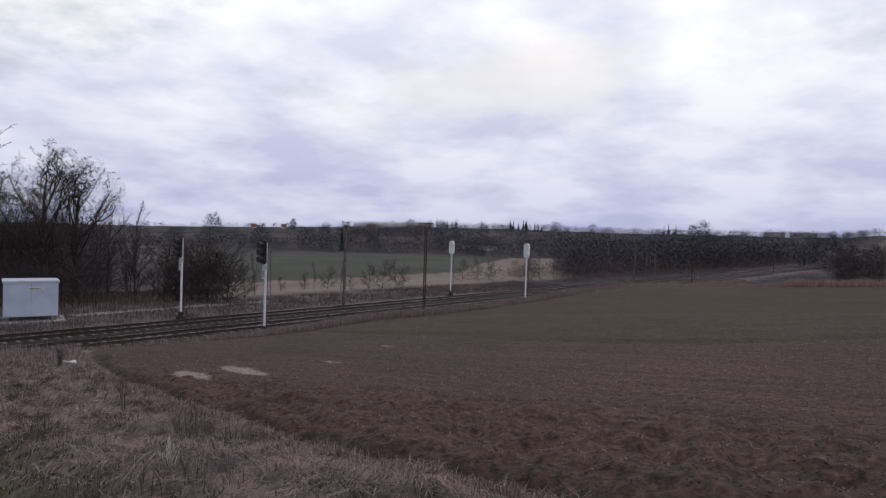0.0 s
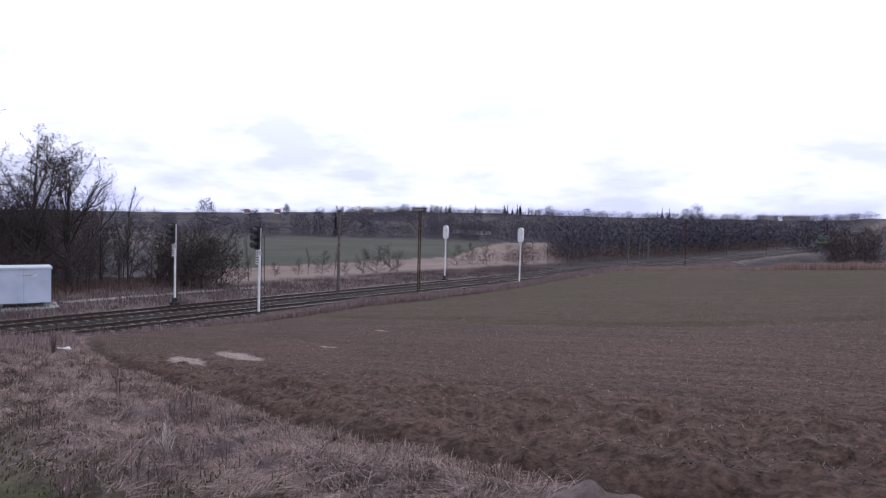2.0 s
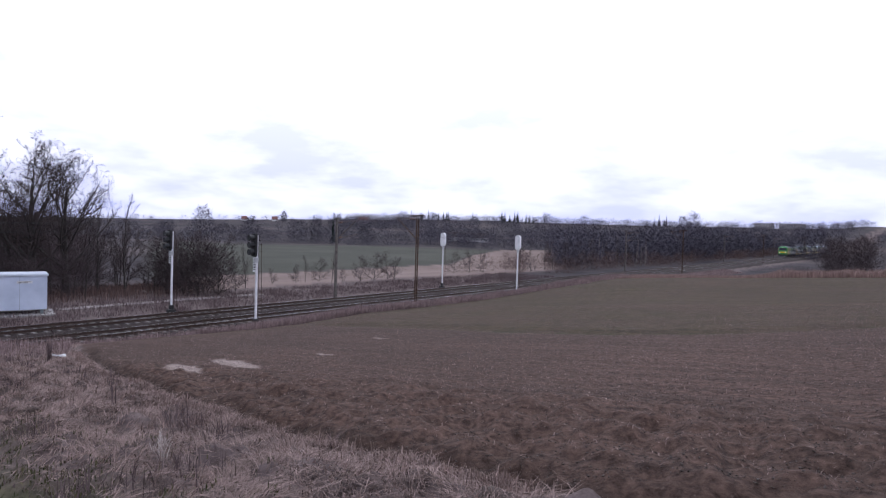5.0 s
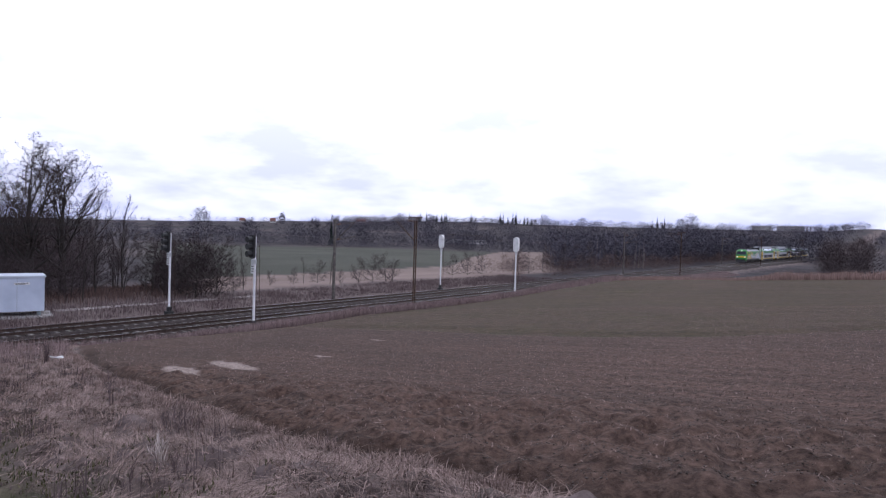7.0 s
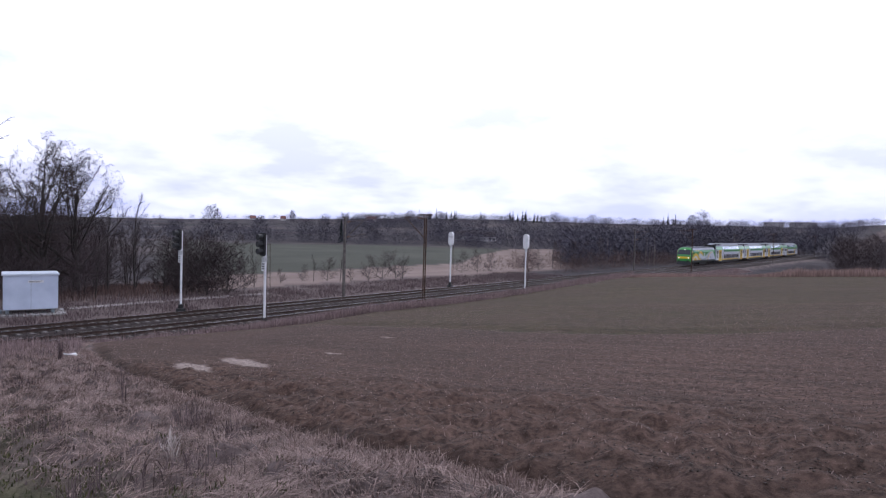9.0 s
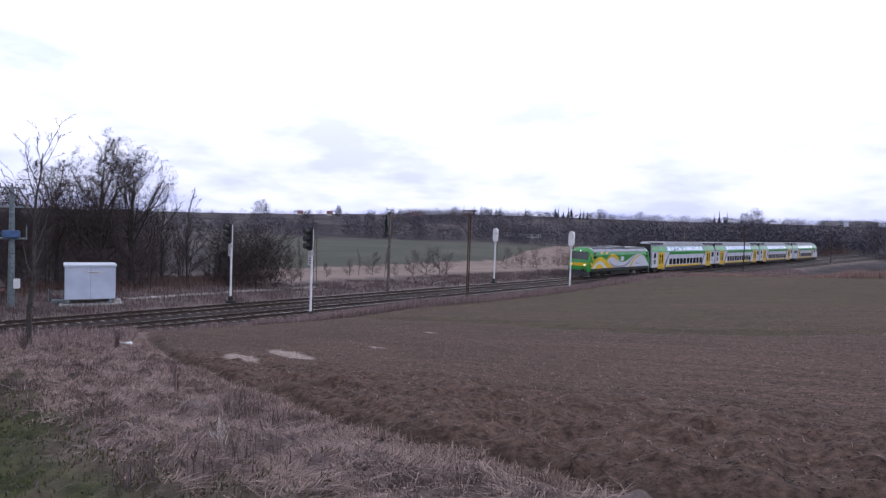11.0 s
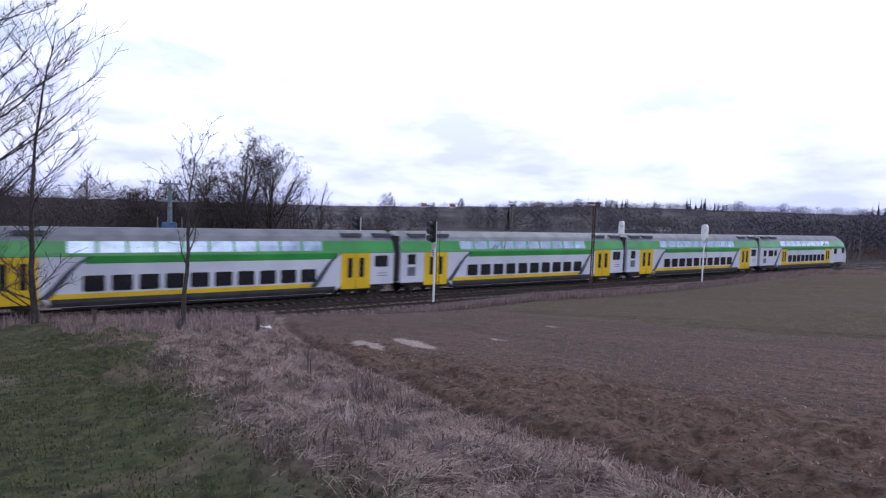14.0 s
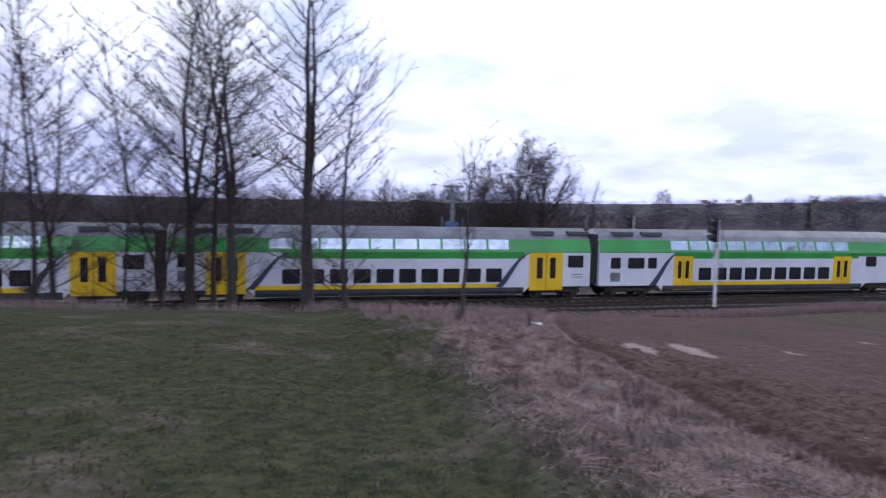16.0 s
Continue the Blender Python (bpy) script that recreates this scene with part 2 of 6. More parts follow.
def tube(bm, a, b, r0, r1=None, sides=10):
    a, b = Vector(a), Vector(b)
    r1 = r0 if r1 is None else r1
    q = (b - a).to_track_quat("Z", "Y").to_matrix()
    rings = []
    for p, r in ((a, r0), (b, r1)):
        rings.append([bm.verts.new(p + q @ Vector((r * math.cos(k * math.tau / sides), r * math.sin(k * math.tau / sides), 0))) for k in range(sides)])
    for k in range(sides):
        bm.faces.new((rings[0][k], rings[0][(k + 1) % sides], rings[1][(k + 1) % sides], rings[1][k]))
    bm.faces.new(rings[0][::-1])
    bm.faces.new(rings[1])
    return bm


def tubes(*segs, sides=10):
    bm = bmesh.new()
    for sg in segs:
        tube(bm, *sg, sides=sides)
    return bm


def plate(bm, outline, depth, place):
    """A thin plate from a closed outline; place(u, v, w) gives the point, w runs from 0 to depth."""
    front = [bm.verts.new(place(u, v, depth)) for u, v in outline]
    back = [bm.verts.new(place(u, v, 0.0)) for u, v in outline]
    bm.faces.new(front)
    bm.faces.new(back[::-1])
    for k in range(len(outline)):
        j = (k + 1) % len(outline)
        bm.faces.new((front[k], back[k], back[j], front[j]))
    return bm


def tube_arrays(segs, sides):
    """Many tapered twigs at once: rows of (x, y, z, x, y, z, r0, r1) to vertices and faces."""
    a = np.asarray(segs, float)
    p0, p1, r0, r1 = a[:, 0:3], a[:, 3:6], a[:, 6], a[:, 7]
    d = p1 - p0
    d /= np.linalg.norm(d, axis=1, keepdims=True) + 1e-9
    ref = np.where(np.abs(d[:, 2:3]) < 0.9, np.array([[0, 0, 1.0]]), np.array([[1.0, 0, 0]]))
    u = np.cross(d, ref)
    u /= np.linalg.norm(u, axis=1, keepdims=True) + 1e-9
    w = np.cross(d, u)
    ang = np.arange(sides) * math.tau / sides
    ring = np.cos(ang)[None, :, None] * u[:, None, :] + np.sin(ang)[None, :, None] * w[:, None, :]
    lo = p0[:, None, :] + ring * r0[:, None, None]
    hi = p1[:, None, :] + ring * r1[:, None, None]
    verts = np.concatenate([lo, hi], 1).reshape(-1, 3)
    base = np.arange(len(a))[:, None] * (2 * sides)
    k = np.arange(sides)
    quad = np.stack([k, (k + 1) % sides, (k + 1) % sides + sides, k + sides], 1)
    faces = (base[:, None, :] + quad[None, :, :]).reshape(-1, 4)
    return verts, faces


def fast_mesh(name, verts, faces, mat):
    """A mesh from numpy arrays of vertices and equal faces."""
    me = bpy.data.meshes.new(name)
    nv, (nf, k) = len(verts), faces.shape
    me.vertices.add(nv)
    me.vertices.foreach_set("co", np.asarray(verts, np.float32).ravel())
    me.loops.add(nf * k)
    me.loops.foreach_set("vertex_index", np.asarray(faces, np.int32).ravel())
    me.polygons.add(nf)
    me.polygons.foreach_set("loop_start", np.arange(nf, dtype=np.int32) * k)
    me.polygons.foreach_set("loop_total", np.full(nf, k, np.int32))
    me.materials.append(mat)
    me.update(calc_edges=True)
    me.validate()
    return me


# ---------------------------------------------------------------- ground
def smooth(x, a, b):
    t = np.clip((x - a) / (b - a), 0, 1)
    return t * t * (3 - 2 * t)


WAVES = [(random.uniform(0, math.tau), random.uniform(0, math.tau)) for _ in range(8)]


def ripple(x, y, size, shift=0):
    """Cheap uneven noise, about -1 to 1, with features of that size."""
    v = 0
    for k, (a, b) in enumerate(WAVES):
        f = math.tau / size * (0.6 + 0.22 * k)
        v = v + np.sin(f * (x * math.cos(a + shift) + y * math.sin(a + shift)) + b * 3 + shift)
    return v / 4.0


# the low hill beside the line: how far it stands over the slope, by the distance from the line
HUMP_O = (8.0, 10.0, 14.0, 20.0, 26.0, 31.0, 36.0, 42.0, 60.0)
HUMP_UP = (1.45, 1.75, 2.06, 1.88, 1.66, 1.48, 1.30, 1.08, 0.5)


def height(x, y):
    """The lie of the land: hillside field, railway ledge, valley floor and far ridge."""
    x, y = np.asarray(x, float), np.asarray(y, float)
    dx, dy = x - BASE.x, y - BASE.y
    s, o = dx * ALONG.x + dy * ALONG.y, dx * ACROSS.x + dy * ACROSS.y
    dist = np.hypot(x, y)
    ang = np.degrees(np.arctan2(-x, y))
    plane = 4.6 - 0.107 * (40 - o) - 0.036 * (np.clip(s, -150, 40) + 68)
    field = np.maximum(plane, -0.9) + np.interp(o, HUMP_O, HUMP_UP) * np.exp(-((s - 6) / np.where(s < 6, 25, 34)) ** 2)
    field = np.where(o > 45, field - 0.06 * (o - 45) * smooth(o, 45, 120), field)
    field = np.maximum(field, -0.9 + 0 * field)
    ledge = -0.42
    near = ledge + (field - ledge) * smooth(o, 6.6, 9.4 + 6.5 * smooth(-s, 32, 50))
    near = near + 0.16 * np.exp(-((o - 8.4) / 1.1) ** 2) * (1 + 0.6 * ripple(x, y, 3.0, 8))
    fall = ledge - 0.04 * smooth(-o, 3, 10) - 3.55 * smooth(-o, 14, 60)
    ridge_h = 11 + 17 * smooth(-ang, -28, 8) + 2.5 * np.sin(np.radians(ang * 5))
    ridge = ridge_h * smooth(dist, 330, 1050) + 25 * smooth(dist, 1200, 3500) * smooth(-ang, -60, 60) * 0
    valley = fall + ridge + 0.5 * ripple(x, y, 160) * smooth(dist, 90, 200)
    far_near = near + (ridge - 2.0 * smooth(dist, 150, 320)) * smooth(s, 120, 400)
    z = np.where(o > 2, far_near, valley)
    # the balk between the two fields is a little raised and rough
    strip = smooth(s, -67.2, -65.6) * smooth(-s, *(58.5, 61.5)) * smooth(o, 9, 13) * smooth(-o, -48, -44)
    z = z + strip * (0.10 + 0.07 * ripple(x, y, 1.3, 1) + 0.04 * ripple(x, y, 0.5, 2))
    z = z + np.where(o > 9, 0.012 * ripple(x, y, 6, 3) * smooth(-dist, -90, -30) + 0.006 * ripple(x, y, 0.6, 4) * smooth(-dist, -30, -10), 0)
    # furrow along the edge of the ploughed field
    edge = edge_line(o)
    z = z - 0.24 * smooth(s, edge - 0.05, edge + 0.10) * (1 - smooth(s, edge + 0.15, edge + 0.65)) * smooth(o, 14, 22) * smooth(-o, -44, -40) * (0.8 + 0.4 * ripple(x, y, 2.5, 12))
    # matted tussocks on the balk
    z = z + strip * 0.09 * np.abs(ripple(x, y, 0.9, 13)) * smooth(edge - s, 0.0, 0.3)
    # the line where the two slopes meet is a little lower
    z = z - 0.10 * np.exp(-((s - meet_line(o)) / 0.9) ** 2) * smooth(o, 12, 18)
    # shallow drill rows and clods on the field
    tilled = smooth(s, edge + 0.4, edge + 1.2) * (o > 11) * smooth(-dist, -34, -20)
    z = z + tilled * (0.008 * ripple(x, y, 0.45, 14) + 0.008 * np.sin((s * 0.10 + o) * math.tau / 0.75))
    return z


EDGE_O = (11.0, 16.0, 22.0, 27.1, 29.9, 32.3, 34.4, 36.2, 38.0, 44.0)
EDGE_S = (-55.0, -57.2, -59.9, -61.7, -62.36, -63.1, -63.5, -63.67, -63.8, -64.1)


def edge_line(o):
    """Where the balk meets the ploughed field, along the line, for a distance from it."""
    return np.interp(o, EDGE_O, EDGE_S)


def meet_line(o):
    """Where the ploughed slope meets the greener hill."""
    return np.interp(o, (12.0, 24.6, 28.3, 32.7, 35.8, 37.8, 39.4, 46.0), (-45.0, -46.9, -47.9, -48.4, -47.2, -45.7, -43.8, -34.0))


def h(x, y):
    return float(height(x, y))


def ground_material():
    m = bpy.data.materials.new("ground")
    m.use_nodes = True
    n, l = m.node_tree.nodes, m.node_tree.links
    b = n["Principled BSDF"]
    b.inputs["Roughness"].default_value = 0.95
    b.inputs["Specular IOR Level"].default_value = 0.15
    geo = n.new("ShaderNodeTexCoord")

    def noise_ramp(scale, detail, c0, c1, p0=0.35, p1=0.65, stretch=None):
        src = geo.outputs["Object"]
        if stretch:
            mp = n.new("ShaderNodeMapping")
            mp.vector_type = "TEXTURE"
            mp.inputs["Rotation"].default_value = (0, 0, radians(stretch[0]))
            mp.inputs["Scale"].default_value = (stretch[1], stretch[2], 1)
            l.new(src, mp.inputs["Vector"])
            src = mp.outputs[0]
        t, r = n.new("ShaderNodeTexNoise"), n.new("ShaderNodeValToRGB")
        t.inputs["Scale"].default_value, t.inputs["Detail"].default_value = scale, detail
        t.inputs["Roughness"].default_value = 0.62
        l.new(src, t.inputs["Vector"])
        for e, p, c in zip(r.color_ramp.elements, (p0, p1), (c0, c1)):
            e.position, e.color = p, (*c, 1)
        l.new(t.outputs[0], r.inputs[0])
        return r.outputs[0], t.outputs[0]

    def blend(fac, a, c, kind="MIX"):
        mx = n.new("ShaderNodeMix")
        mx.data_type, mx.blend_type = "RGBA", kind
        if isinstance(fac, float):
            mx.inputs["Factor"].default_value = fac
        else:
            l.new(fac, mx.inputs["Factor"])
        l.new(a, mx.inputs["A"])
        l.new(c, mx.inputs["B"])
        return mx.outputs["Result"]

    def zone(name):
        at = n.new("ShaderNodeAttribute")
        at.attribute_name = name
        sp = n.new("ShaderNodeSeparateColor")
        l.new(at.outputs["Color"], sp.inputs[0])
        return sp.outputs

    za, zb = zone("zone_a"), zone("zone_b")
    soil, grain = noise_ramp(11.0, 10, (0.032, 0.0205, 0.0172), (0.132, 0.088, 0.074), 0.34, 0.70)
    speck, _ = noise_ramp(20.0, 5, (0, 0, 0), (0.8, 0.8, 0.8), 0.63, 0.72)
    speck_c, _ = noise_ramp(3.0, 4, (0.16, 0.12, 0.105), (0.27, 0.21, 0.19))
    soil = blend(speck, soil, speck_c)
    rows, _ = noise_ramp(1.1, 6, (0.80, 0.79, 0.78), (1.22, 1.19, 1.17), 0.36, 0.64, (TURN - 88, 8.0, 0.40))
    soil = blend(1.0, soil, rows, "MULTIPLY")
    blotch, _ = noise_ramp(0.09, 4, (0.82, 0.84, 0.82), (1.14, 1.10, 1.06), 0.3, 0.7)
    soil = blend(1.0, soil, blotch, "MULTIPLY")
    crop, _ = noise_ramp(2.4, 9, (0.027, 0.024, 0.012), (0.086, 0.068, 0.036), 0.36, 0.66)
    crop_thin, _ = noise_ramp(0.7, 5, (0.0, 0.0, 0.0), (1.0, 1.0, 1.0), 0.35, 0.68)
    dry, _ = noise_ramp(5.0, 9, (0.06, 0.044, 0.042), (0.205, 0.16, 0.154), 0.32, 0.66)
    moss, _ = noise_ramp(1.6, 6, (0, 0, 0), (0.55, 0.55, 0.55), 0.56, 0.72)
    moss_c, _ = noise_ramp(9.0, 6, (0.035, 0.035, 0.02), (0.08, 0.075, 0.045))
    dry = blend(moss, dry, moss_c)
    lawn, _ = noise_ramp(5.0, 10, (0.018, 0.025, 0.010), (0.072, 0.076, 0.034), 0.36, 0.66)
    bare, _ = noise_ramp(0.45, 9, (0, 0, 0), (0.75, 0.75, 0.75), 0.52, 0.66)
    bare_soil, _ = noise_ramp(4.0, 8, (0.075, 0.052, 0.04), (0.20, 0.15, 0.125), 0.35, 0.65)
    lawn = blend(bare, lawn, bare_soil)
    tan, _ = noise_ramp(0.05, 6, (0.18, 0.132, 0.116), (0.25, 0.19, 0.168), 0.35, 0.65)
    wheat, _ = noise_ramp(0.03, 6, (0.050, 0.054, 0.041), (0.072, 0.074, 0.057), 0.35, 0.65)
    wild, _ = noise_ramp(0.12, 8, (0.028, 0.024, 0.029), (0.064, 0.053, 0.056), 0.35, 0.65)
    patch, _ = noise_ramp(0.011, 5, (0, 0, 0), (0.7, 0.7, 0.7), 0.53, 0.60)
    fallow, _ = noise_ramp(0.05, 6, (0.075, 0.06, 0.058), (0.125, 0.10, 0.094), 0.35, 0.65)
    wild = blend(patch, wild, fallow)
    pale, _ = noise_ramp(7.0, 6, (0.22, 0.17, 0.15), (0.38, 0.31, 0.28), 0.35, 0.65)
    thin = n.new("ShaderNodeMath")
    thin.operation = "MULTIPLY_ADD"
    l.new(crop_thin, thin.inputs[0])
    thin.inputs[1].default_value, thin.inputs[2].default_value = 0.5, 0.5
    cover = n.new("ShaderNodeMath")
    cover.operation = "MULTIPLY"
    l.new(za[1], cover.inputs[0])
    l.new(thin.outputs[0], cover.inputs[1])
    crop = blend(1.0, crop, blend(1.0, crop, rows, "MULTIPLY"))
    col = blend(cover.outputs[0], soil, crop)
    col = blend(za[2], col, lawn)
    col = blend(zb[0], col, wild)
    col = blend(zb[1], col, tan)
    col = blend(zb[2], col, wheat)
    col = blend(za[0], col, dry)
    pz = zone("zone_c")
    col = blend(pz[0], col, pale)
    col = blend(pz[1], col, lawn)
    # furrow's shadow painted as near-black moist soil
    furrow_dark, _ = noise_ramp(9.0, 6, (0.012, 0.008, 0.007), (0.035, 0.022, 0.018))
    col = blend(pz[2], col, furrow_dark)
    l.new(col, b.inputs["Base Color"])
    _, crumb = noise_ramp(11.0, 8, (0, 0, 0), (1, 1, 1))
    bp = n.new("ShaderNodeBump")
    bp.inputs["Strength"].default_value, bp.inputs["Distance"].default_value = 0.8, 0.05
    l.new(crumb, bp.inputs["Height"])
    l.new(bp.outputs[0], b.inputs["Normal"])
    return m


# bare pale patches: along, across, half length, half width, turn
PALE_SPOTS = [(-60.35, 27.6, 1.35, 0.34, 112), (-58.95, 27.5, 1.6, 0.34, 110), (-56.6, 28.0, 0.45, 0.10, 108), (-52.1, 25.8, 0.5, 0.14, 108)]


def build_ground():
    rings = np.concatenate([np.linspace(1.2, 16, 150), np.geomspace(16.12, 70, 140), np.geomspace(72, 4200, 95)])
    turn = np.radians(np.concatenate([np.arange(-44, 80, 0.28), np.arange(80, 316, 2.0)]))
    R, A = np.meshgrid(rings, turn, indexing="ij")
    X, Y = -R * np.sin(A), R * np.cos(A)
    Z = height(X, Y)
    nr, na = R.shape
    verts = np.stack([X, Y, Z], 2).reshape(-1, 3)
    verts = np.concatenate([verts, [[0, 0, h(0, 0)]]])
    i = np.arange(nr - 1)[:, None] * na
    k = np.arange(na)[None, :]
    k2 = (k + 1) % na
    quads = np.stack([i + k, i + k2, i + na + k2, i + na + k], 2).reshape(-1, 4)
    me = bpy.data.meshes.new("ground")
    cap = [(int(a), len(verts) - 1, int((a + 1) % na)) for a in range(na)]
    me.from_pydata(verts.tolist(), [], [tuple(q) for q in quads.tolist()] + cap)
    x, y = verts[:, 0], verts[:, 1]
    dx, dy = x - BASE.x, y - BASE.y
    s, o = dx * ALONG.x + dy * ALONG.y, dx * ACROSS.x + dy * ACROSS.y
    dist, ang = np.hypot(x, y), np.degrees(np.arctan2(-x, y))
    wob = 0.35 * ripple(x, y, 4, 5) + 0.2 * ripple(x, y, 1.2, 6)
    left = np.interp(o, (10, 22, 28.8, 32.0, 35.0, 36.2, 40), (-61.0, -63.2, -64.5, -65.15, -65.5, -65.6, -66.0)) + wob
    right = edge_line(o) + 0.25 * wob
    strip = smooth(s, left - 1.0, left + 0.9) * smooth(-s, -right - 0.08, -right + 0.08) * (o > 6)
    wide = 0.5 * smooth(s, -44, -24) + 3.2 * smooth(-s, 34, 46) * smooth(s, -64, -56) + wob
    verge = smooth(-o, -(9.2 + wide), -(8.2 + wide)) * (o > -30)
    verge = np.maximum(verge, smooth(-o, -(14.5 + wob), -(12.0 + wob)) * smooth(-s, 50, 58) * (o > 0))
    dry = np.clip(np.maximum(strip * (o > 6), verge * (o > -16) * np.where(o < 0, smooth(-s, -14, 2), 1)), 0, 1)
    dry = np.maximum(dry, 0.85 * (o < -12) * (ang > 22) * smooth(-dist, -125, -100))
    lawn = smooth(-s, -left - 0.8, -left + 0.6) * (o > 9)
    # younger green crop beyond the low ground
    line = meet_line(o) + 0.15 * wob
    crop = smooth(s, line - 0.5, line + 0.9) * (o > 6) * (0.80 + 0.2 * ripple(x, y, 14, 7))
    crop = np.maximum(crop, 0.95 * np.exp(-((s - line) / 0.5) ** 2) * (o > 16))
    seam = 0.55 * np.exp(-((s - line) / 0.35) ** 2) * (o > 18) * (0.7 + 0.5 * ripple(x, y, 3, 15))
    crop = np.maximum(crop, 0.75 * smooth(s, right + 1, right + 5) * smooth(-o, -19, -13) * (o > 6))
    wild = (o < 0) * np.maximum(smooth(-o, 12, 16), smooth(s, -2, 14)) + (s > 45) * (o > 2)
    far = -o
    beyond = 69.5 + 70 * smooth(-ang, 0, 5)
    tan = smooth(far, 11, 15) * smooth(-far, -beyond - 1, -beyond + 1) * (ang < 24) * smooth(-ang, -24, -21) * smooth(ang, -10.6, -9.6) * smooth(-dist, -380, -360)
    wheat = smooth(far, beyond - 1, beyond + 1) * smooth(-dist, -350, -330) * (o < 0) * smooth(-ang, -26, -23)
    # strip just past the edge where the furrow's shade is painted dark
    furrow_shade = np.exp(-((s - right - 0.16) / np.where(s < right + 0.16, 0.10, 0.24)) ** 2) * smooth(o, 16, 22) * (0.75 + 0.4 * ripple(x, y, 2.5, 12))
    pale = np.zeros_like(s)
    for ps, po, half, wide_half, turned in PALE_SPOTS:
        c, sn = math.cos(radians(turned)), math.sin(radians(turned))
        q = (((s - ps) * c + (o - po) * sn + 0.3 * wob) / half) ** 2 + ((-(s - ps) * sn + (o - po) * c + 0.22 * wob) / wide_half) ** 2
        pale = np.maximum(pale, smooth(-q, -1.25, -0.6))
    for name, chans in (("zone_a", (dry, crop, lawn)), ("zone_b", (np.clip(wild, 0, 1), tan, wheat)), ("zone_c", (pale, seam, furrow_shade))):
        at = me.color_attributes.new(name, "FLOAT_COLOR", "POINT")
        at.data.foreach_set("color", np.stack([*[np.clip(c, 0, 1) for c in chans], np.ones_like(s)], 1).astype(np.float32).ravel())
    me.materials.append(ground_material())
    me.polygons.foreach_set("use_smooth", [True] * len(me.polygons))
    tagged(new("ground", me), "rolling late-winter farmland with ploughed soil, grass and a far ridge", "ground", kind="structure")


build_ground()


# ---------------------------------------------------------------- railway
LINE_FROM, LINE_TO = -150.0, 620.0


def rail_profile(o):
    return [(o - 0.07, -0.17), (o + 0.07, -0.17), (o + 0.07, -0.15), (o + 0.012, -0.13), (o + 0.012, -0.04), (o + 0.036, -0.03), (o + 0.036, 0.0),
            (o - 0.036, 0.0), (o - 0.036, -0.03), (o - 0.012, -0.04), (o - 0.012, -0.13), (o - 0.07, -0.15)]


def build_track(centre, label):
    track = tagged(new("railway_track"), label, "railway track", group="double railway line")
    for side in (-0.75, 0.75):
        bm = bmesh.new()
        prof = rail_profile(centre + side)
        rings = [[bm.verts.new(tr(s, o, z)) for o, z in prof] for s in (LINE_FROM, LINE_TO)]
        for k in range(len(prof)):
            j = (k + 1) % len(prof)
            bm.faces.new((rings[0][k], rings[0][j], rings[1][j], rings[1][k]))
        rail = part("rail", bm, RAIL, track)
        bm = bmesh.new()
        c = [bm.verts.new(tr(s, centre + side + e, z)) for s in (LINE_FROM, LINE_TO) for e, z in ((-0.026, 0.004), (0.026, 0.004))]
        bm.faces.new((c[0], c[1], c[3], c[2]))
        part("running_surface", bm, RAIL_TOP, rail, "polished rail head")
    # sleepers: single ones where the line passes nearest, the rest joined
    shape = [(-0.13, -1.27, -0.30), (0.13, -1.27, -0.30), (0.13, 1.27, -0.30), (-0.13, 1.27, -0.30),
             (-0.10, -1.25, -0.165), (0.10, -1.25, -0.165), (0.10, 1.25, -0.165), (-0.10, 1.25, -0.165)]
    quads = [(4, 5, 6, 7), (0, 1, 5, 4), (1, 2, 6, 5), (2, 3, 7, 6), (3, 0, 4, 7)]
    me = mesh_from("sleeper", shape, quads, SLEEPER)
    n = int((LINE_TO - LINE_FROM) / 0.65)
    rest_v, rest_f = [], []
    turn = Matrix.Rotation(radians(TURN), 4, "Z")
    for k in range(n):
        s = LINE_FROM + k * 0.65
        if -95 < s < 75:
            attach("sleeper", me, track, at=on_line(s, centre, random.uniform(-0.012, 0.008)))
        else:
            base = len(rest_v)
            c = tr(s, centre)
            rest_v += [c + turn @ Vector(p) for p in shape]
            rest_f += [tuple(i + base for i in q) for q in quads]
    ob = attach("sleeper_row", mesh_from("sleeper_row", rest_v, rest_f, SLEEPER), track)
    ob["kind"] = "stuff"
    return track


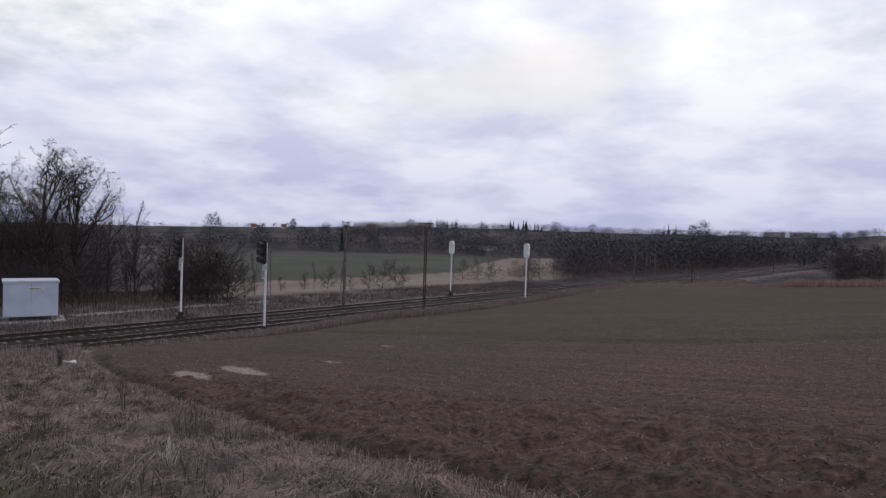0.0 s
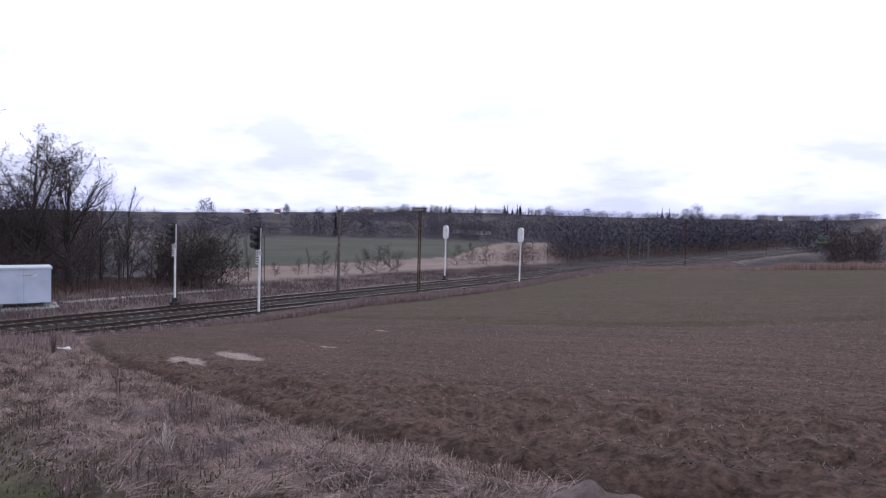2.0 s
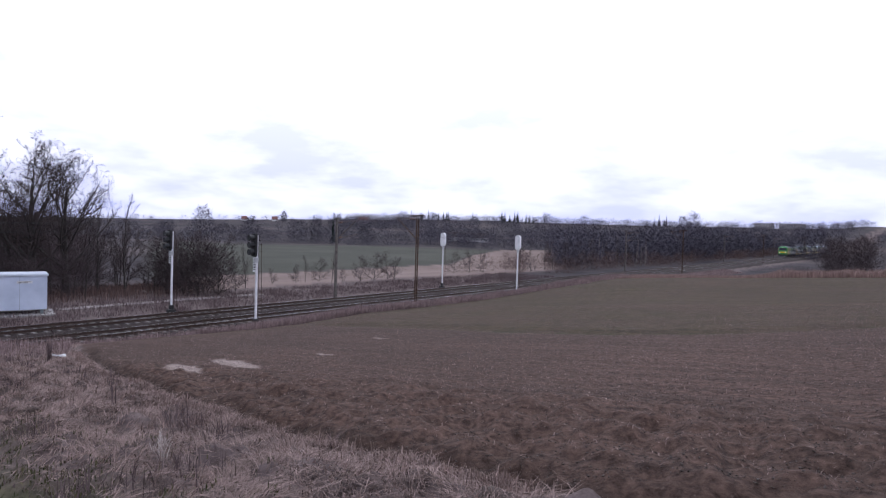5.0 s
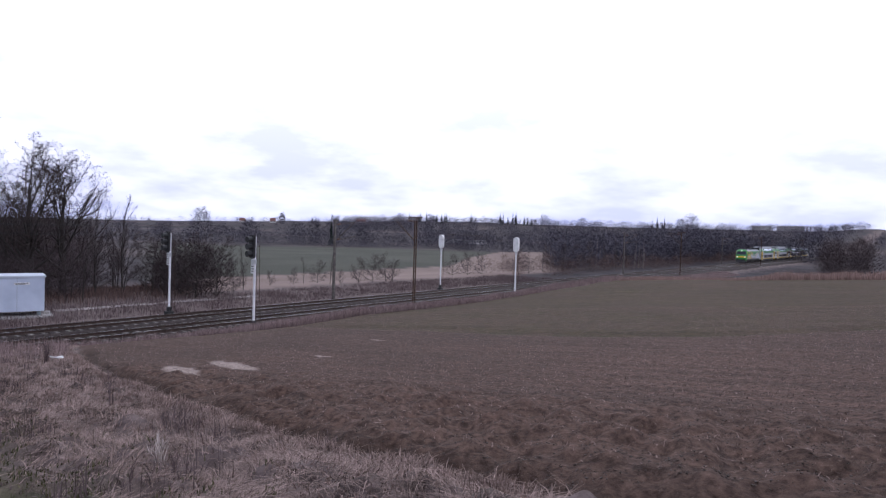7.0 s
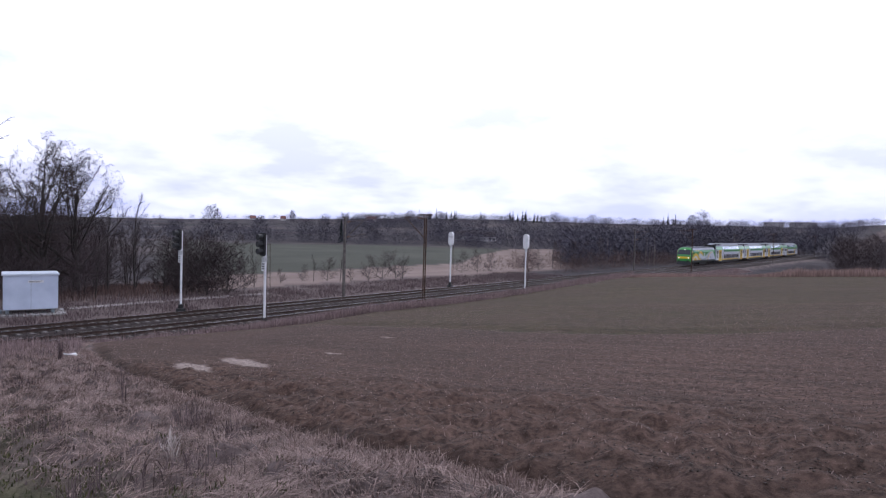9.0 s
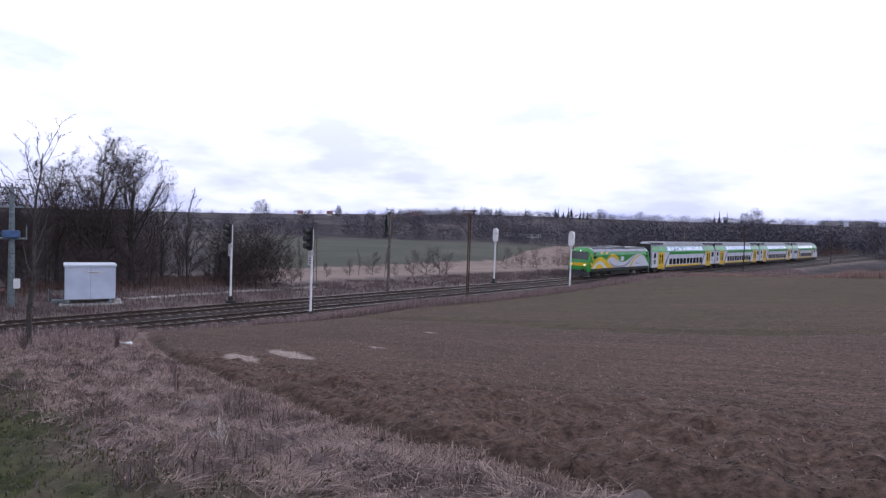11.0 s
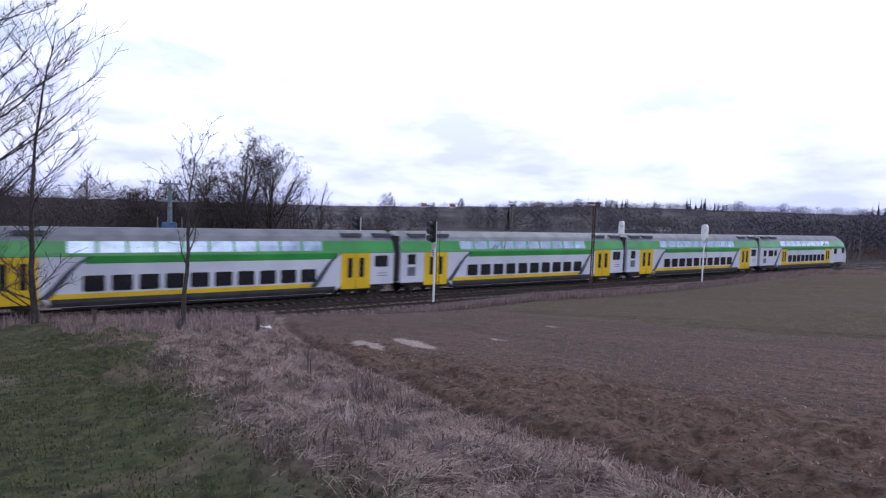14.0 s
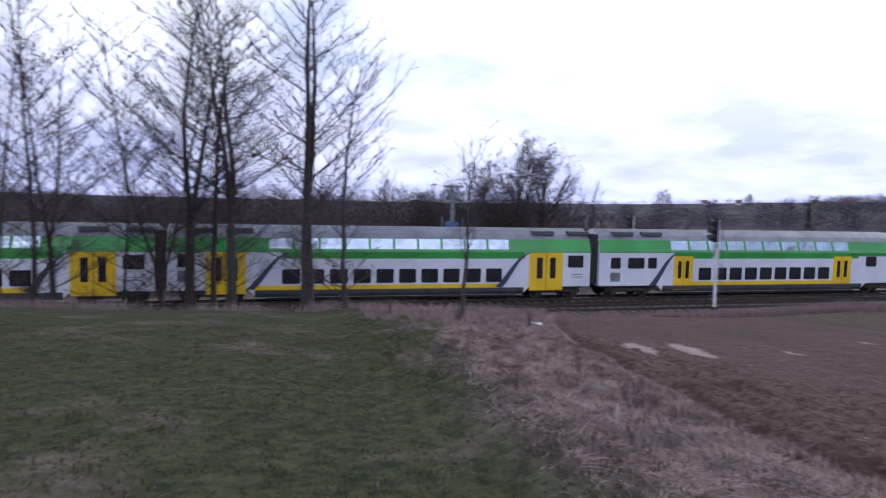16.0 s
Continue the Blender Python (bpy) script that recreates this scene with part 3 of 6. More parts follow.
def build_ballast():
    """One stone bed for both tracks, uneven on top, with shoulders."""
    prof = [(-4.1, -0.52), (-3.2, -0.40), (-1.75, -0.22), (-1.3, -0.205), (-0.75, -0.235), (0, -0.225), (0.75, -0.235), (1.3, -0.205), (2.1, -0.27),
            (NEAR_TRACK - 1.3, -0.205), (NEAR_TRACK - 0.75, -0.235), (NEAR_TRACK, -0.225), (NEAR_TRACK + 0.75, -0.235), (NEAR_TRACK + 1.3, -0.205), (NEAR_TRACK + 1.75, -0.22),
            (NEAR_TRACK + 2.7, -0.40), (NEAR_TRACK + 3.2, -0.55)]
    ss = np.concatenate([np.arange(LINE_FROM, -90, 4), np.arange(-90, 30, 0.35), np.arange(30, LINE_TO + 1, 5)])
    verts, faces = [], []
    for i, s in enumerate(ss):
        for o, z in prof:
            verts.append(tr(s, o + random.uniform(-0.05, 0.05), z + random.uniform(-0.03, 0.025)))
    w = len(prof)
    for i in range(len(ss) - 1):
        for k in range(w - 1):
            faces.append((i * w + k, i * w + k + 1, (i + 1) * w + k + 1, (i + 1) * w + k))
    tagged(new("ballast", mesh_from("ballast", verts, faces, BALLAST)), "dark grey crushed-stone ballast bed under two tracks", "ballast", kind="structure")
    # loose stones on the near shoulders
    rng = np.random.default_rng(5)
    n = 9000
    s, o = rng.uniform(-90, 10, n), rng.uniform(-2.2, NEAR_TRACK + 2.2, n)
    r = rng.uniform(0.025, 0.06, n)
    z = -0.215 + r * 0.3
    off = rng.normal(0, 1, (n, 4, 3))
    off /= np.linalg.norm(off, axis=2, keepdims=True)
    c = np.stack([BASE.x + ALONG.x * s + ACROSS.x * o, BASE.y + ALONG.y * s + ACROSS.y * o, z], 1)
    v = (c[:, None, :] + off * r[:, None, None]).reshape(-1, 3)
    f = (np.arange(n)[:, None, None] * 4 + np.array([[0, 1, 2], [0, 2, 3], [0, 3, 1], [1, 3, 2]])[None]).reshape(-1, 3)
    tagged(new("ballast_stones", fast_mesh("ballast_stones", v, f, BALLAST)), "loose grey and rusty ballast stones between the sleepers", "stones", kind="stuff")


build_ballast()
build_track(0.0, "far track with dark rails on pale concrete sleepers")
build_track(NEAR_TRACK, "near track with rusty rails on pale concrete sleepers")


# ---------------------------------------------------------------- train
def side_y(z, half=1.39):
    """Half width of a double-deck coach at a height over the rail."""
    prof = [(0.38, 1.30), (0.62, half), (3.12, half), (3.3, half - 0.03), (3.92, half - 0.27), (4.22, half - 0.58), (4.45, half - 0.95), (4.6, 0.18), (4.63, 0.0)]
    for (z0, y0), (z1, y1) in zip(prof, prof[1:]):
        if z <= z1:
            return y0 + (y1 - y0) * max(0.0, z - z0) / (z1 - z0)
    return 0.0


def skin(name, outline, mat, parent, side=-1, proud=0.006, half=1.39, label="", width=side_y, depth=0.03):
    """A painted panel, door or pane laid on the body's side: outline in metres along the body and over the rail."""
    bm = bmesh.new()
    plate(bm, outline, depth, lambda u, v, w: (u, side * (width(v, half) + proud - depth + w), v))
    return part(name, bm, mat, parent, label)


def band(name, x0, x1, levels, mat, parent, side=-1, proud=0.006, label="", width=side_y, half=1.39):
    """A horizontal paint band that follows the side's bend."""
    bm = bmesh.new()
    rows = [[bm.verts.new((x, side * (width(z, half) + proud), z)) for z in levels] for x in (x0, x1)]
    back = [[bm.verts.new((x, side * (width(z, half) - 0.03), z)) for z in levels] for x in (x0, x1)]
    n = len(levels)
    for k in range(n - 1):
        bm.faces.new((rows[0][k], rows[1][k], rows[1][k + 1], rows[0][k + 1]))
        bm.faces.new((back[0][k], back[0][k + 1], back[1][k + 1], back[1][k]))
        for e in (0, 1):
            bm.faces.new((rows[e][k], rows[e][k + 1], back[e][k + 1], back[e][k]))
    for k in (0, n - 1):
        bm.faces.new((rows[0][k], back[0][k], back[1][k], rows[1][k]))
    return part(name, bm, mat, parent, label)


def s_band(x_low, x_high, z_low, z_high, w):
    """The slanting curved stripe at each end of a coach's livery."""
    n, left, right = 12, [], []
    for k in range(n + 1):
        t = k / n
        x = x_low + (x_high - x_low) * (t ** 0.8 * 0.82 + 0.18 * t ** 5)
        z = z_low + (z_high - z_low) * (1 - (1 - t) ** 1.25)
        left.append((x - w * (1 - 0.75 * t), z))
        right.append((x + w * (1 - 0.75 * t), z - 0.03))
    return left + right[::-1]


def wheelset(parent, x, r):
    bm = bmesh.new()
    for y in (-0.78, 0.78):
        tube(bm, (x, y - 0.065, r), (x, y + 0.065, r), r, sides=20)
        tube(bm, (x, y * 1.02 - 0.02, r), (x, y * 1.02 + 0.02, r), r + 0.03, sides=20)
    tube(bm, (x, -1.0, r), (x, 1.0, r), 0.08)
    return part("wheelset", bm, UNDER, parent)


def bogie(parent, x, r=0.46, base=2.5):
    bm = bmesh.new()
    for y in (-1.05, 1.05):
        box(bm, x - base / 2 - 0.5, x + base / 2 + 0.5, y - 0.09, y + 0.09, r - 0.02, r + 0.22, bevel=0.03)
        for e in (-1, 1):
            box(bm, x + e * base / 2 - 0.18, x + e * base / 2 + 0.18, y - 0.14, y + 0.14, r - 0.2, r + 0.15, bevel=0.03)
        for e in (-0.3, 0.3):
            tube(bm, (x + e, y, r + 0.1), (x + e, y, r + 0.45), 0.13)
    box(bm, x - 0.35, x + 0.35, -1.0, 1.0, r - 0.05, r + 0.3)
    b = part("bogie", bm, UNDER, parent, "dark bogie frame with springs")
    for e in (-1, 1):
        wheelset(b, x + e * base / 2, r)
    return b


def shell(bm, sections):
    """A closed body from cross-sections: rows of points with the same count."""
    rings = [[bm.verts.new(p) for p in sec] for sec in sections]
    n = len(rings[0])
    for a, b in zip(rings, rings[1:]):
        for k in range(n):
            j = (k + 1) % n
            bm.faces.new((a[k], a[j], b[j], b[k]))
    bm.faces.new(rings[0][::-1])
    bm.faces.new(rings[-1])
    return bm


ROOF_Z = [3.92, 4.08, 4.22, 4.34, 4.45, 4.53, 4.6, 4.63]


def coach_section(x, z_low, squeeze=1.0, z_top=4.63, nose=0.0):
    zs = [z_low, z_low + 0.2, 2.6, 3.12, 3.3, 3.6, *ROOF_Z[:-1]]
    right = [(x, -side_y(z) * squeeze, z_low + (z - z_low) * (z_top - z_low) / (4.63 - z_low)) for z in zs]
    left = [(px, -py, pz) for px, py, pz in right]
    return right + [(x, 0, z_top)] + left[::-1]


def coach_door(parent, x0, x1, z0, z1, side):
    d = skin("door", [(x0, z0), (x1, z0), (x1, z1), (x0, z1)], TRAIN_YELLOW, parent, side, 0.012, label="yellow double-leaf sliding door")
    w = (x1 - x0)
    for a, b in ((0.22, 0.39), (0.61, 0.78)):
        skin("door_window", [(x0 + w * a, z0 + 0.78), (x0 + w * b, z0 + 0.78), (x0 + w * b, z1 - 0.32), (x0 + w * a, z1 - 0.32)], WINDOW, d, side, 0.02)
    skin("door_seam", [(x0 + w * 0.493, z0), (x0 + w * 0.507, z0), (x0 + w * 0.507, z1), (x0 + w * 0.493, z1)], UNDER, d, side, 0.016)
    return d


def rounded(x0, x1, z0, z1, r=0.09):
    pts = []
    for cx, cz, a0 in ((x1 - r, z1 - r, 0), (x0 + r, z1 - r, 90), (x0 + r, z0 + r, 180), (x1 - r, z0 + r, 270)):
        for k in range(4):
            a = radians(a0 + k * 30)
            pts.append((cx + r * math.cos(a), cz + r * math.sin(a)))
    return pts


def build_coach(control=False):
    """A double-deck coach: x runs from its loco end, the rails' top is z = 0."""
    L = 27.1 if control else 26.5
    car = tagged(new("passenger_coach"), "white, green and yellow double-deck control coach with a sloping cab" if control
                 else "white, green and yellow double-deck railway coach", "train coach", group="double-deck passenger train")
    bm = bmesh.new()
    secs = []
    x_end = L - (2.6 if control else 0.15)
    for x, zl in ((0.2, 0.86), (4.6, 0.86), (5.1, 0.38), (21.6, 0.38), (22.1, 0.86), (x_end, 0.86)):
        secs.append(coach_section(x, zl))
    if control:
        secs += [coach_section(L - 1.9, 0.86, 0.985, 4.55), coach_section(L - 1.2, 0.8, 0.96, 4.25), coach_section(L - 0.62, 0.7, 0.92, 3.55),
                 coach_section(L - 0.28, 0.62, 0.88, 2.6), coach_section(L - 0.1, 0.6, 0.80, 1.9)]
    body = part("body", shell(bm, secs), TRAIN_WHITE, car, "white painted coach body")
    if control:
        body.data.materials.append(TRAIN_GREEN)
        body.data.materials.append(TRAIN_GREY)
        for f in body.data.polygons:
            if f.center.x > x_end and f.normal.z < 0.9:
                f.material_index = 1 if 2.5 < f.center.z < 4.1 else (2 if f.center.z >= 4.1 else 0)
    doors = ((5.83, 7.33, 0.55, 2.85), (19.06, 20.67, 0.55, 2.85)) if control else ((2.3, 4.5, 0.62, 3.08), (22.07, 24.4, 0.62, 3.08))
    g0, g1 = (5.9, 21.3) if control else (6.6, 21.4)
    x_a, x_b = 0.22, x_end
    for side in (-1, 1):
        band("green_band", x_a, x_b, [3.08, 3.12, 3.3, 3.6, 3.92], TRAIN_GREEN, car, side, label="green painted band")
        band("lower_green_band", g0, g1 if control else 21.75, [2.70, 3.08], TRAIN_GREEN, car, side)
        y0, y1 = (7.33, 19.06) if control else (4.75, 20.2)
        band("yellow_stripe", y0, y1, [0.84, 1.1], TRAIN_YELLOW, car, side, label="yellow stripe under the lower windows")
        band("skirt", 5.0, 21.7, [0.40, 0.62, 0.838], TRAIN_SKIRT, car, side, label="dark grey lower skirt")
        z_dn = 0.88
        skin("curved_stripe", s_band(4.7 if not control else 4.2, 7.0 if not control else 6.1, z_dn, 3.1, 0.24), TRAIN_NAVY, car, side, 0.010, label="navy curved stripe")
        if not control:
            skin("curved_stripe", s_band(20.0, 22.1, z_dn, 3.1, 0.24), TRAIN_NAVY, car, side, 0.010, label="navy curved stripe")
        for d in doors:
            coach_door(car, *d, side)
        n, w0, pitch, ww = (9, 7.8, 1.245, 0.98) if control else (10, 6.53, 1.4, 1.07)
        for k in range(n):
            skin("lower_window", rounded(w0 + k * pitch, w0 + k * pitch + ww, 1.2, 2.07), WINDOW, car, side, 0.014)
        u0, up, uw = (5.6, 1.5, 1.32) if control else (5.8, 1.5, 1.34)
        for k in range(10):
            band("upper_window", u0 + k * up, u0 + k * up + uw, [3.28, 3.6, 3.9], SKY_TINT_WINDOW, car, side, 0.012, label="curved upper window")
        if control:
            for a, b in ((1.05, 1.78), (2.33, 3.56), (3.83, 4.5)):
                skin("end_window", rounded(a, b, 2.02, 2.75), WINDOW, car, side, 0.012)
            skin("vent", rounded(1.05, 1.78, 1.15, 1.75, 0.04), TRAIN_GREY, car, side, 0.010)
            skin("cab_window", rounded(22.0, 22.95, 2.1, 2.85), WINDOW, car, side, 0.012)
            skin("cab_window", [(24.75, 2.15), (25.55, 2.15), (25.45, 2.9), (24.85, 2.95)], WINDOW, car, side, 0.012, half=1.385, depth=0.06)
            band("cab_green_panel", 20.8, x_end, [2.86, 3.08], TRAIN_GREEN, car, side, 0.006)
        else:
            skin("end_window", rounded(0.78, 1.5, 2.2, 2.95, 0.06), WINDOW, car, side, 0.012)
            skin("vent", rounded(0.78, 1.5, 1.35, 2.0, 0.04), TRAIN_GREY, car, side, 0.010)
            skin("end_window", rounded(24.75, 25.85, 2.1, 2.9), WINDOW, car, side, 0.012)
            for z in (1.45, 1.62):
                skin("inscription", [(25.0, z), (25.8, z), (25.8, z + 0.05), (25.0, z + 0.05)], TRAIN_GREY, car, side, 0.008)
    # roof with its air-conditioning hatches
    bm = bmesh.new()
    cols = []
    for x in (x_a, x_b):
        row = [(x, -side_y(z) - 0.008, z + 0.004) for z in ROOF_Z] + [(x, side_y(z) + 0.008, z + 0.004) for z in ROOF_Z[::-1][1:]]
        row += [(px, py * 0.9, pz - 0.06) for px, py, pz in row[::-1]]
        cols.append(row)
    roof = part("roof", shell(bm, cols), TRAIN_GREY, car, "grey roof")
    for x in ((1.2, 3.4, 22.4, 24.9) if not control else (1.4, 3.6)):
        bm = bmesh.new()
        box(bm, x, x + 1.5, -0.98, 0.98, 4.2, 4.46, bevel=0.03)
        part("roof_hatch", bm, HATCH, roof, "dark grey louvred roof hatch")
    for a, b in ((-0.12, 0.2), (L - 0.15, L + 0.18))[:1 if control else 2]:
        part("gangway", boxes((a, b, -1.15, 1.15, 0.95, 4.3), bevel=0.05), BELLOWS, car, "black rubber gangway bellows")
    part("underframe", boxes((0.4, L - 0.6, -1.1, 1.1, 0.72, 0.9), (5.6, 21.2, -1.2, 1.2, 0.25, 0.5)), UNDER, car)
    for x in (2.6, 24.0):
        bogie(car, x)
    for y in (-0.88, 0.88):
        part("buffer", tubes(((L - 0.3, y, 1.05), (L + 0.12, y, 1.05), 0.08), ((L + 0.1, y, 1.05), (L + 0.16, y, 1.05), 0.22)), UNDER, car)
    if control:
        bm = bmesh.new()
        plate(bm, [(-0.95, 2.45), (0.95, 2.45), (0.85, 3.45), (-0.85, 3.45)], 0.03, lambda u, v, w: (L - 0.28 - (v - 2.45) * 0.38 + w, u, v))
        part("windscreen", bm, DARK_PANE, car, "raked cab windscreen")
        for y in (-0.7, 0.7):
            part("tail_lamp", tubes(((L - 0.2, y, 1.75), (L - 0.02, y, 1.75), 0.1)), DARK_PANE, car)
    return car


def loco_y(z, half=1.49):
    prof = [(0.9, half - 0.03), (1.2, half), (2.9, half), (3.35, half - 0.06), (3.6, half - 0.3), (3.8, half - 0.7)]
    for (z0, y0), (z1, y1) in zip(prof, prof[1:]):
        if z <= z1:
            return y0 + (y1 - y0) * max(0.0, z - z0) / (z1 - z0)
    return 0.7


def curve_points(pts, n=8):
    """A smooth run through a few points."""
    out = []
    for i in range(len(pts) - 1):
        p0, p1, p2, p3 = pts[max(i - 1, 0)], pts[i], pts[i + 1], pts[min(i + 2, len(pts) - 1)]
        for k in range(n):
            t = k / n
            out.append(tuple(0.5 * (2 * b + (c - a) * t + (2 * a - 5 * b + 4 * c - d) * t * t + (3 * b - a - 3 * c + d) * t ** 3)
                             for a, b, c, d in zip(p0, p1, p2, p3)))
    out.append(pts[-1])
    return out


def strip_skin(name, top, bottom, mat, parent, side, proud, label=""):
    """A wavy paint ribbon between two curves with the same number of points."""
    bm = bmesh.new()
    rows = [[bm.verts.new((x, side * (loco_y(z) + proud - e), z)) for x, z in pts] for e in (0.0, 0.03) for pts in (top, bottom)]
    n = len(top)
    for k in range(n - 1):
        bm.faces.new((rows[0][k], rows[0][k + 1], rows[1][k + 1], rows[1][k]))
        bm.faces.new((rows[2][k], rows[3][k], rows[3][k + 1], rows[2][k + 1]))
        bm.faces.new((rows[0][k], rows[2][k], rows[2][k + 1], rows[0][k + 1]))
        bm.faces.new((rows[1][k], rows[1][k + 1], rows[3][k + 1], rows[3][k]))
    for k in (0, n - 1):
        bm.faces.new((rows[0][k], rows[1][k], rows[3][k], rows[2][k]))
    return part(name, bm, mat, parent, label)


def loco_section(x, squeeze, z_low, z_top):
    zs = [0.9, 1.2, 2.2, 2.9, 3.35, 3.6, 3.8]
    f = lambda z: z_low + (z - 0.9) * (z_top - z_low) / 2.9
    right = [(x, -loco_y(z) * squeeze, f(z)) for z in zs]
    return right + [(px, -py, pz) for px, py, pz in right[::-1]]


def build_loco():
    L = 18.6
    loco = tagged(new("electric_locomotive"), "green electric locomotive with yellow and white waves and lit headlights", "locomotive", group="double-deck passenger train")
    bm = bmesh.new()
    nose = [(0.22, 0.88, 0.85, 1.75), (0.3, 0.92, 0.85, 2.3), (0.55, 0.95, 0.9, 2.95), (0.85, 0.975, 0.9, 3.5), (1.2, 1.0, 0.9, 3.8)]
    secs = [loco_section(*row) for row in nose] + [loco_section(L - x, *row) for x, *row in nose[::-1]]
    part("body", shell(bm, secs), TRAIN_GREEN, loco, "green painted locomotive body")
    for side in (-1, 1):
        # white field sweeping up towards the rear
        top = curve_points([(5.13, 2.29), (6.16, 2.61), (6.97, 2.54), (7.81, 2.22), (8.84, 1.98), (10.09, 1.98), (11.0, 2.22), (12.15, 2.59), (13.3, 2.88), (14.5, 2.94), (15.4, 2.85), (16.4, 2.42), (17.4, 1.62), (17.8, 1.25)])
        strip_skin("white_wave", top, [(x, 1.22) for x, _ in top], TRAIN_WHITE, loco, side, 0.006, "white wave")
        # first yellow arch over a white one, with a small yellow mound inside
        top = curve_points([(0.8, 1.24), (1.14, 1.65), (1.66, 2.14), (2.22, 2.48), (3.09, 2.68), (3.83, 2.6), (4.89, 2.19), (5.84, 1.68), (6.85, 1.23)])
        low = curve_points([(0.98, 1.22), (1.27, 1.36), (1.66, 1.62), (2.22, 1.97), (3.09, 2.13), (3.83, 1.96), (4.43, 1.62), (4.89, 1.34), (5.2, 1.22)])
        strip_skin("yellow_wave", top, low, TRAIN_YELLOW, loco, side, 0.012, "yellow wave")
        strip_skin("white_wave", low, [(x, 1.22) for x, _ in low], TRAIN_WHITE, loco, side, 0.010, "white wave")
        top = curve_points([(1.75, 1.24), (2.22, 1.58), (2.8, 1.76), (3.24, 1.76), (3.68, 1.57), (4.2, 1.24)])
        strip_skin("yellow_wave", top, [(x, 1.22) for x, _ in top], TRAIN_YELLOW, loco, side, 0.016, "yellow wave")
        # second yellow arch
        top = curve_points([(4.89, 2.32), (5.52, 2.73), (6.16, 3.0), (6.81, 3.03), (7.64, 2.76), (8.58, 2.13)])
        low = curve_points([(5.08, 2.28), (5.68, 2.5), (6.16, 2.61), (6.81, 2.58), (7.64, 2.29), (8.58, 2.06)])
        strip_skin("yellow_wave", top, low, TRAIN_YELLOW, loco, side, 0.014, "yellow wave")
        # grey wave over the white field, and the thin yellow sweep at the rear
        top = curve_points([(5.52, 2.21), (6.16, 1.86), (6.97, 1.56), (8.15, 1.45), (9.55, 1.48), (10.46, 1.67), (11.39, 2.02), (12.34, 2.54), (13.32, 2.87)])
        low = curve_points([(5.68, 1.98), (6.32, 1.54), (7.06, 1.23), (8.15, 1.22), (9.55, 1.23), (10.46, 1.36), (11.39, 1.69), (12.34, 2.31), (13.32, 2.80)])
        strip_skin("grey_wave", top, low, TRAIN_SILVER, loco, side, 0.018, "grey wave")
        top = curve_points([(11.61, 1.24), (12.05, 1.8), (12.83, 2.33), (13.92, 2.7), (15.37, 2.85)])
        low = curve_points([(12.11, 1.23), (12.44, 1.71), (13.12, 2.2), (14.03, 2.55), (15.37, 2.79)])
        strip_skin("yellow_wave", top, low, TRAIN_YELLOW, loco, side, 0.020, "yellow wave")
        # yellow sweeps on the cab and two short flames under the roof
        skin("nose_stripe", [(0.62, 2.05), (1.5, 1.75), (1.15, 1.55), (0.62, 1.72)], TRAIN_YELLOW, loco, side, 0.010, width=loco_y, half=1.49, label="yellow cab stripe")
        skin("nose_stripe", [(0.72, 3.05), (0.98, 3.15), (1.35, 2.5), (1.5, 2.25), (1.3, 2.2)], TRAIN_YELLOW, loco, side, 0.010, width=loco_y, half=1.49)
        for a in (3.2, 4.6):
            skin("yellow_flame", [(a, 3.3), (a + 0.75, 3.3), (a + 0.45, 3.05), (a + 0.2, 3.0)], TRAIN_YELLOW, loco, side, 0.008, width=loco_y, half=1.49)
        for a, b in ((1.5, 2.0), (16.75, 17.25)):
            skin("cab_window", rounded(a, b, 2.5, 3.2, 0.07), WINDOW, loco, side, 0.012, width=loco_y, half=1.49)
        band("roof_edge", 1.5, 17.1, [3.30, 3.35, 3.6, 3.78], TRAIN_SILVER, loco, side, 0.010, "grey roof edge", loco_y, 1.49)
        skin("white_panel", rounded(8.85, 9.75, 2.05, 2.65, 0.05), TRAIN_WHITE, loco, side, 0.012, width=loco_y, half=1.49, label="white square panel")
        for k, w in enumerate((0.9, 1.5, 1.2)):
            skin("inscription", [(13.3, 1.75 - 0.09 * k), (13.3 + w, 1.75 - 0.09 * k), (13.3 + w, 1.79 - 0.09 * k), (13.3, 1.79 - 0.09 * k)], TRAIN_GREY, loco, side, 0.012, width=loco_y, half=1.49)
        skin("sill", [(0.9, 0.92), (17.7, 0.92), (17.7, 1.22), (0.9, 1.22)], TRAIN_SKIRT, loco, side, 0.008, width=loco_y, half=1.49, label="dark grey sill")
    for x, sgn in ((0.0, 1), (18.6, -1)):
        bm = bmesh.new()
        plate(bm, [(-1.25, 2.38), (1.25, 2.38), (1.15, 3.32), (-1.15, 3.32)], 0.05, lambda u, v, w: (x + sgn * (0.34 + (v - 2.35) * 0.42 - w), u, v))
        part("windscreen", bm, DARK_PANE, loco, "raked cab windscreen")
        bm = bmesh.new()
        plate(bm, [(-1.22, 1.55), (1.22, 1.55), (1.22, 1.95), (-1.22, 1.95)], 0.05, lambda u, v, w: (x + sgn * (0.26 - w), u, v))
        part("nose_band", bm, TRAIN_YELLOW, loco, "yellow nose band")
        part("bumper", boxes((*sorted((x + sgn * 0.2, x + sgn * 0.9)), -1.35, 1.35, 0.35, 1.15), bevel=0.08), TRAIN_SKIRT, loco, "grey bumper beam")
        for y in (-0.88, 0.88):
            part("buffer", tubes(((x + sgn * 0.3, y, 1.05), (x - sgn * 0.12, y, 1.05), 0.09), ((x - sgn * 0.08, y, 1.05), (x - sgn * 0.15, y, 1.05), 0.23)), UNDER, loco)
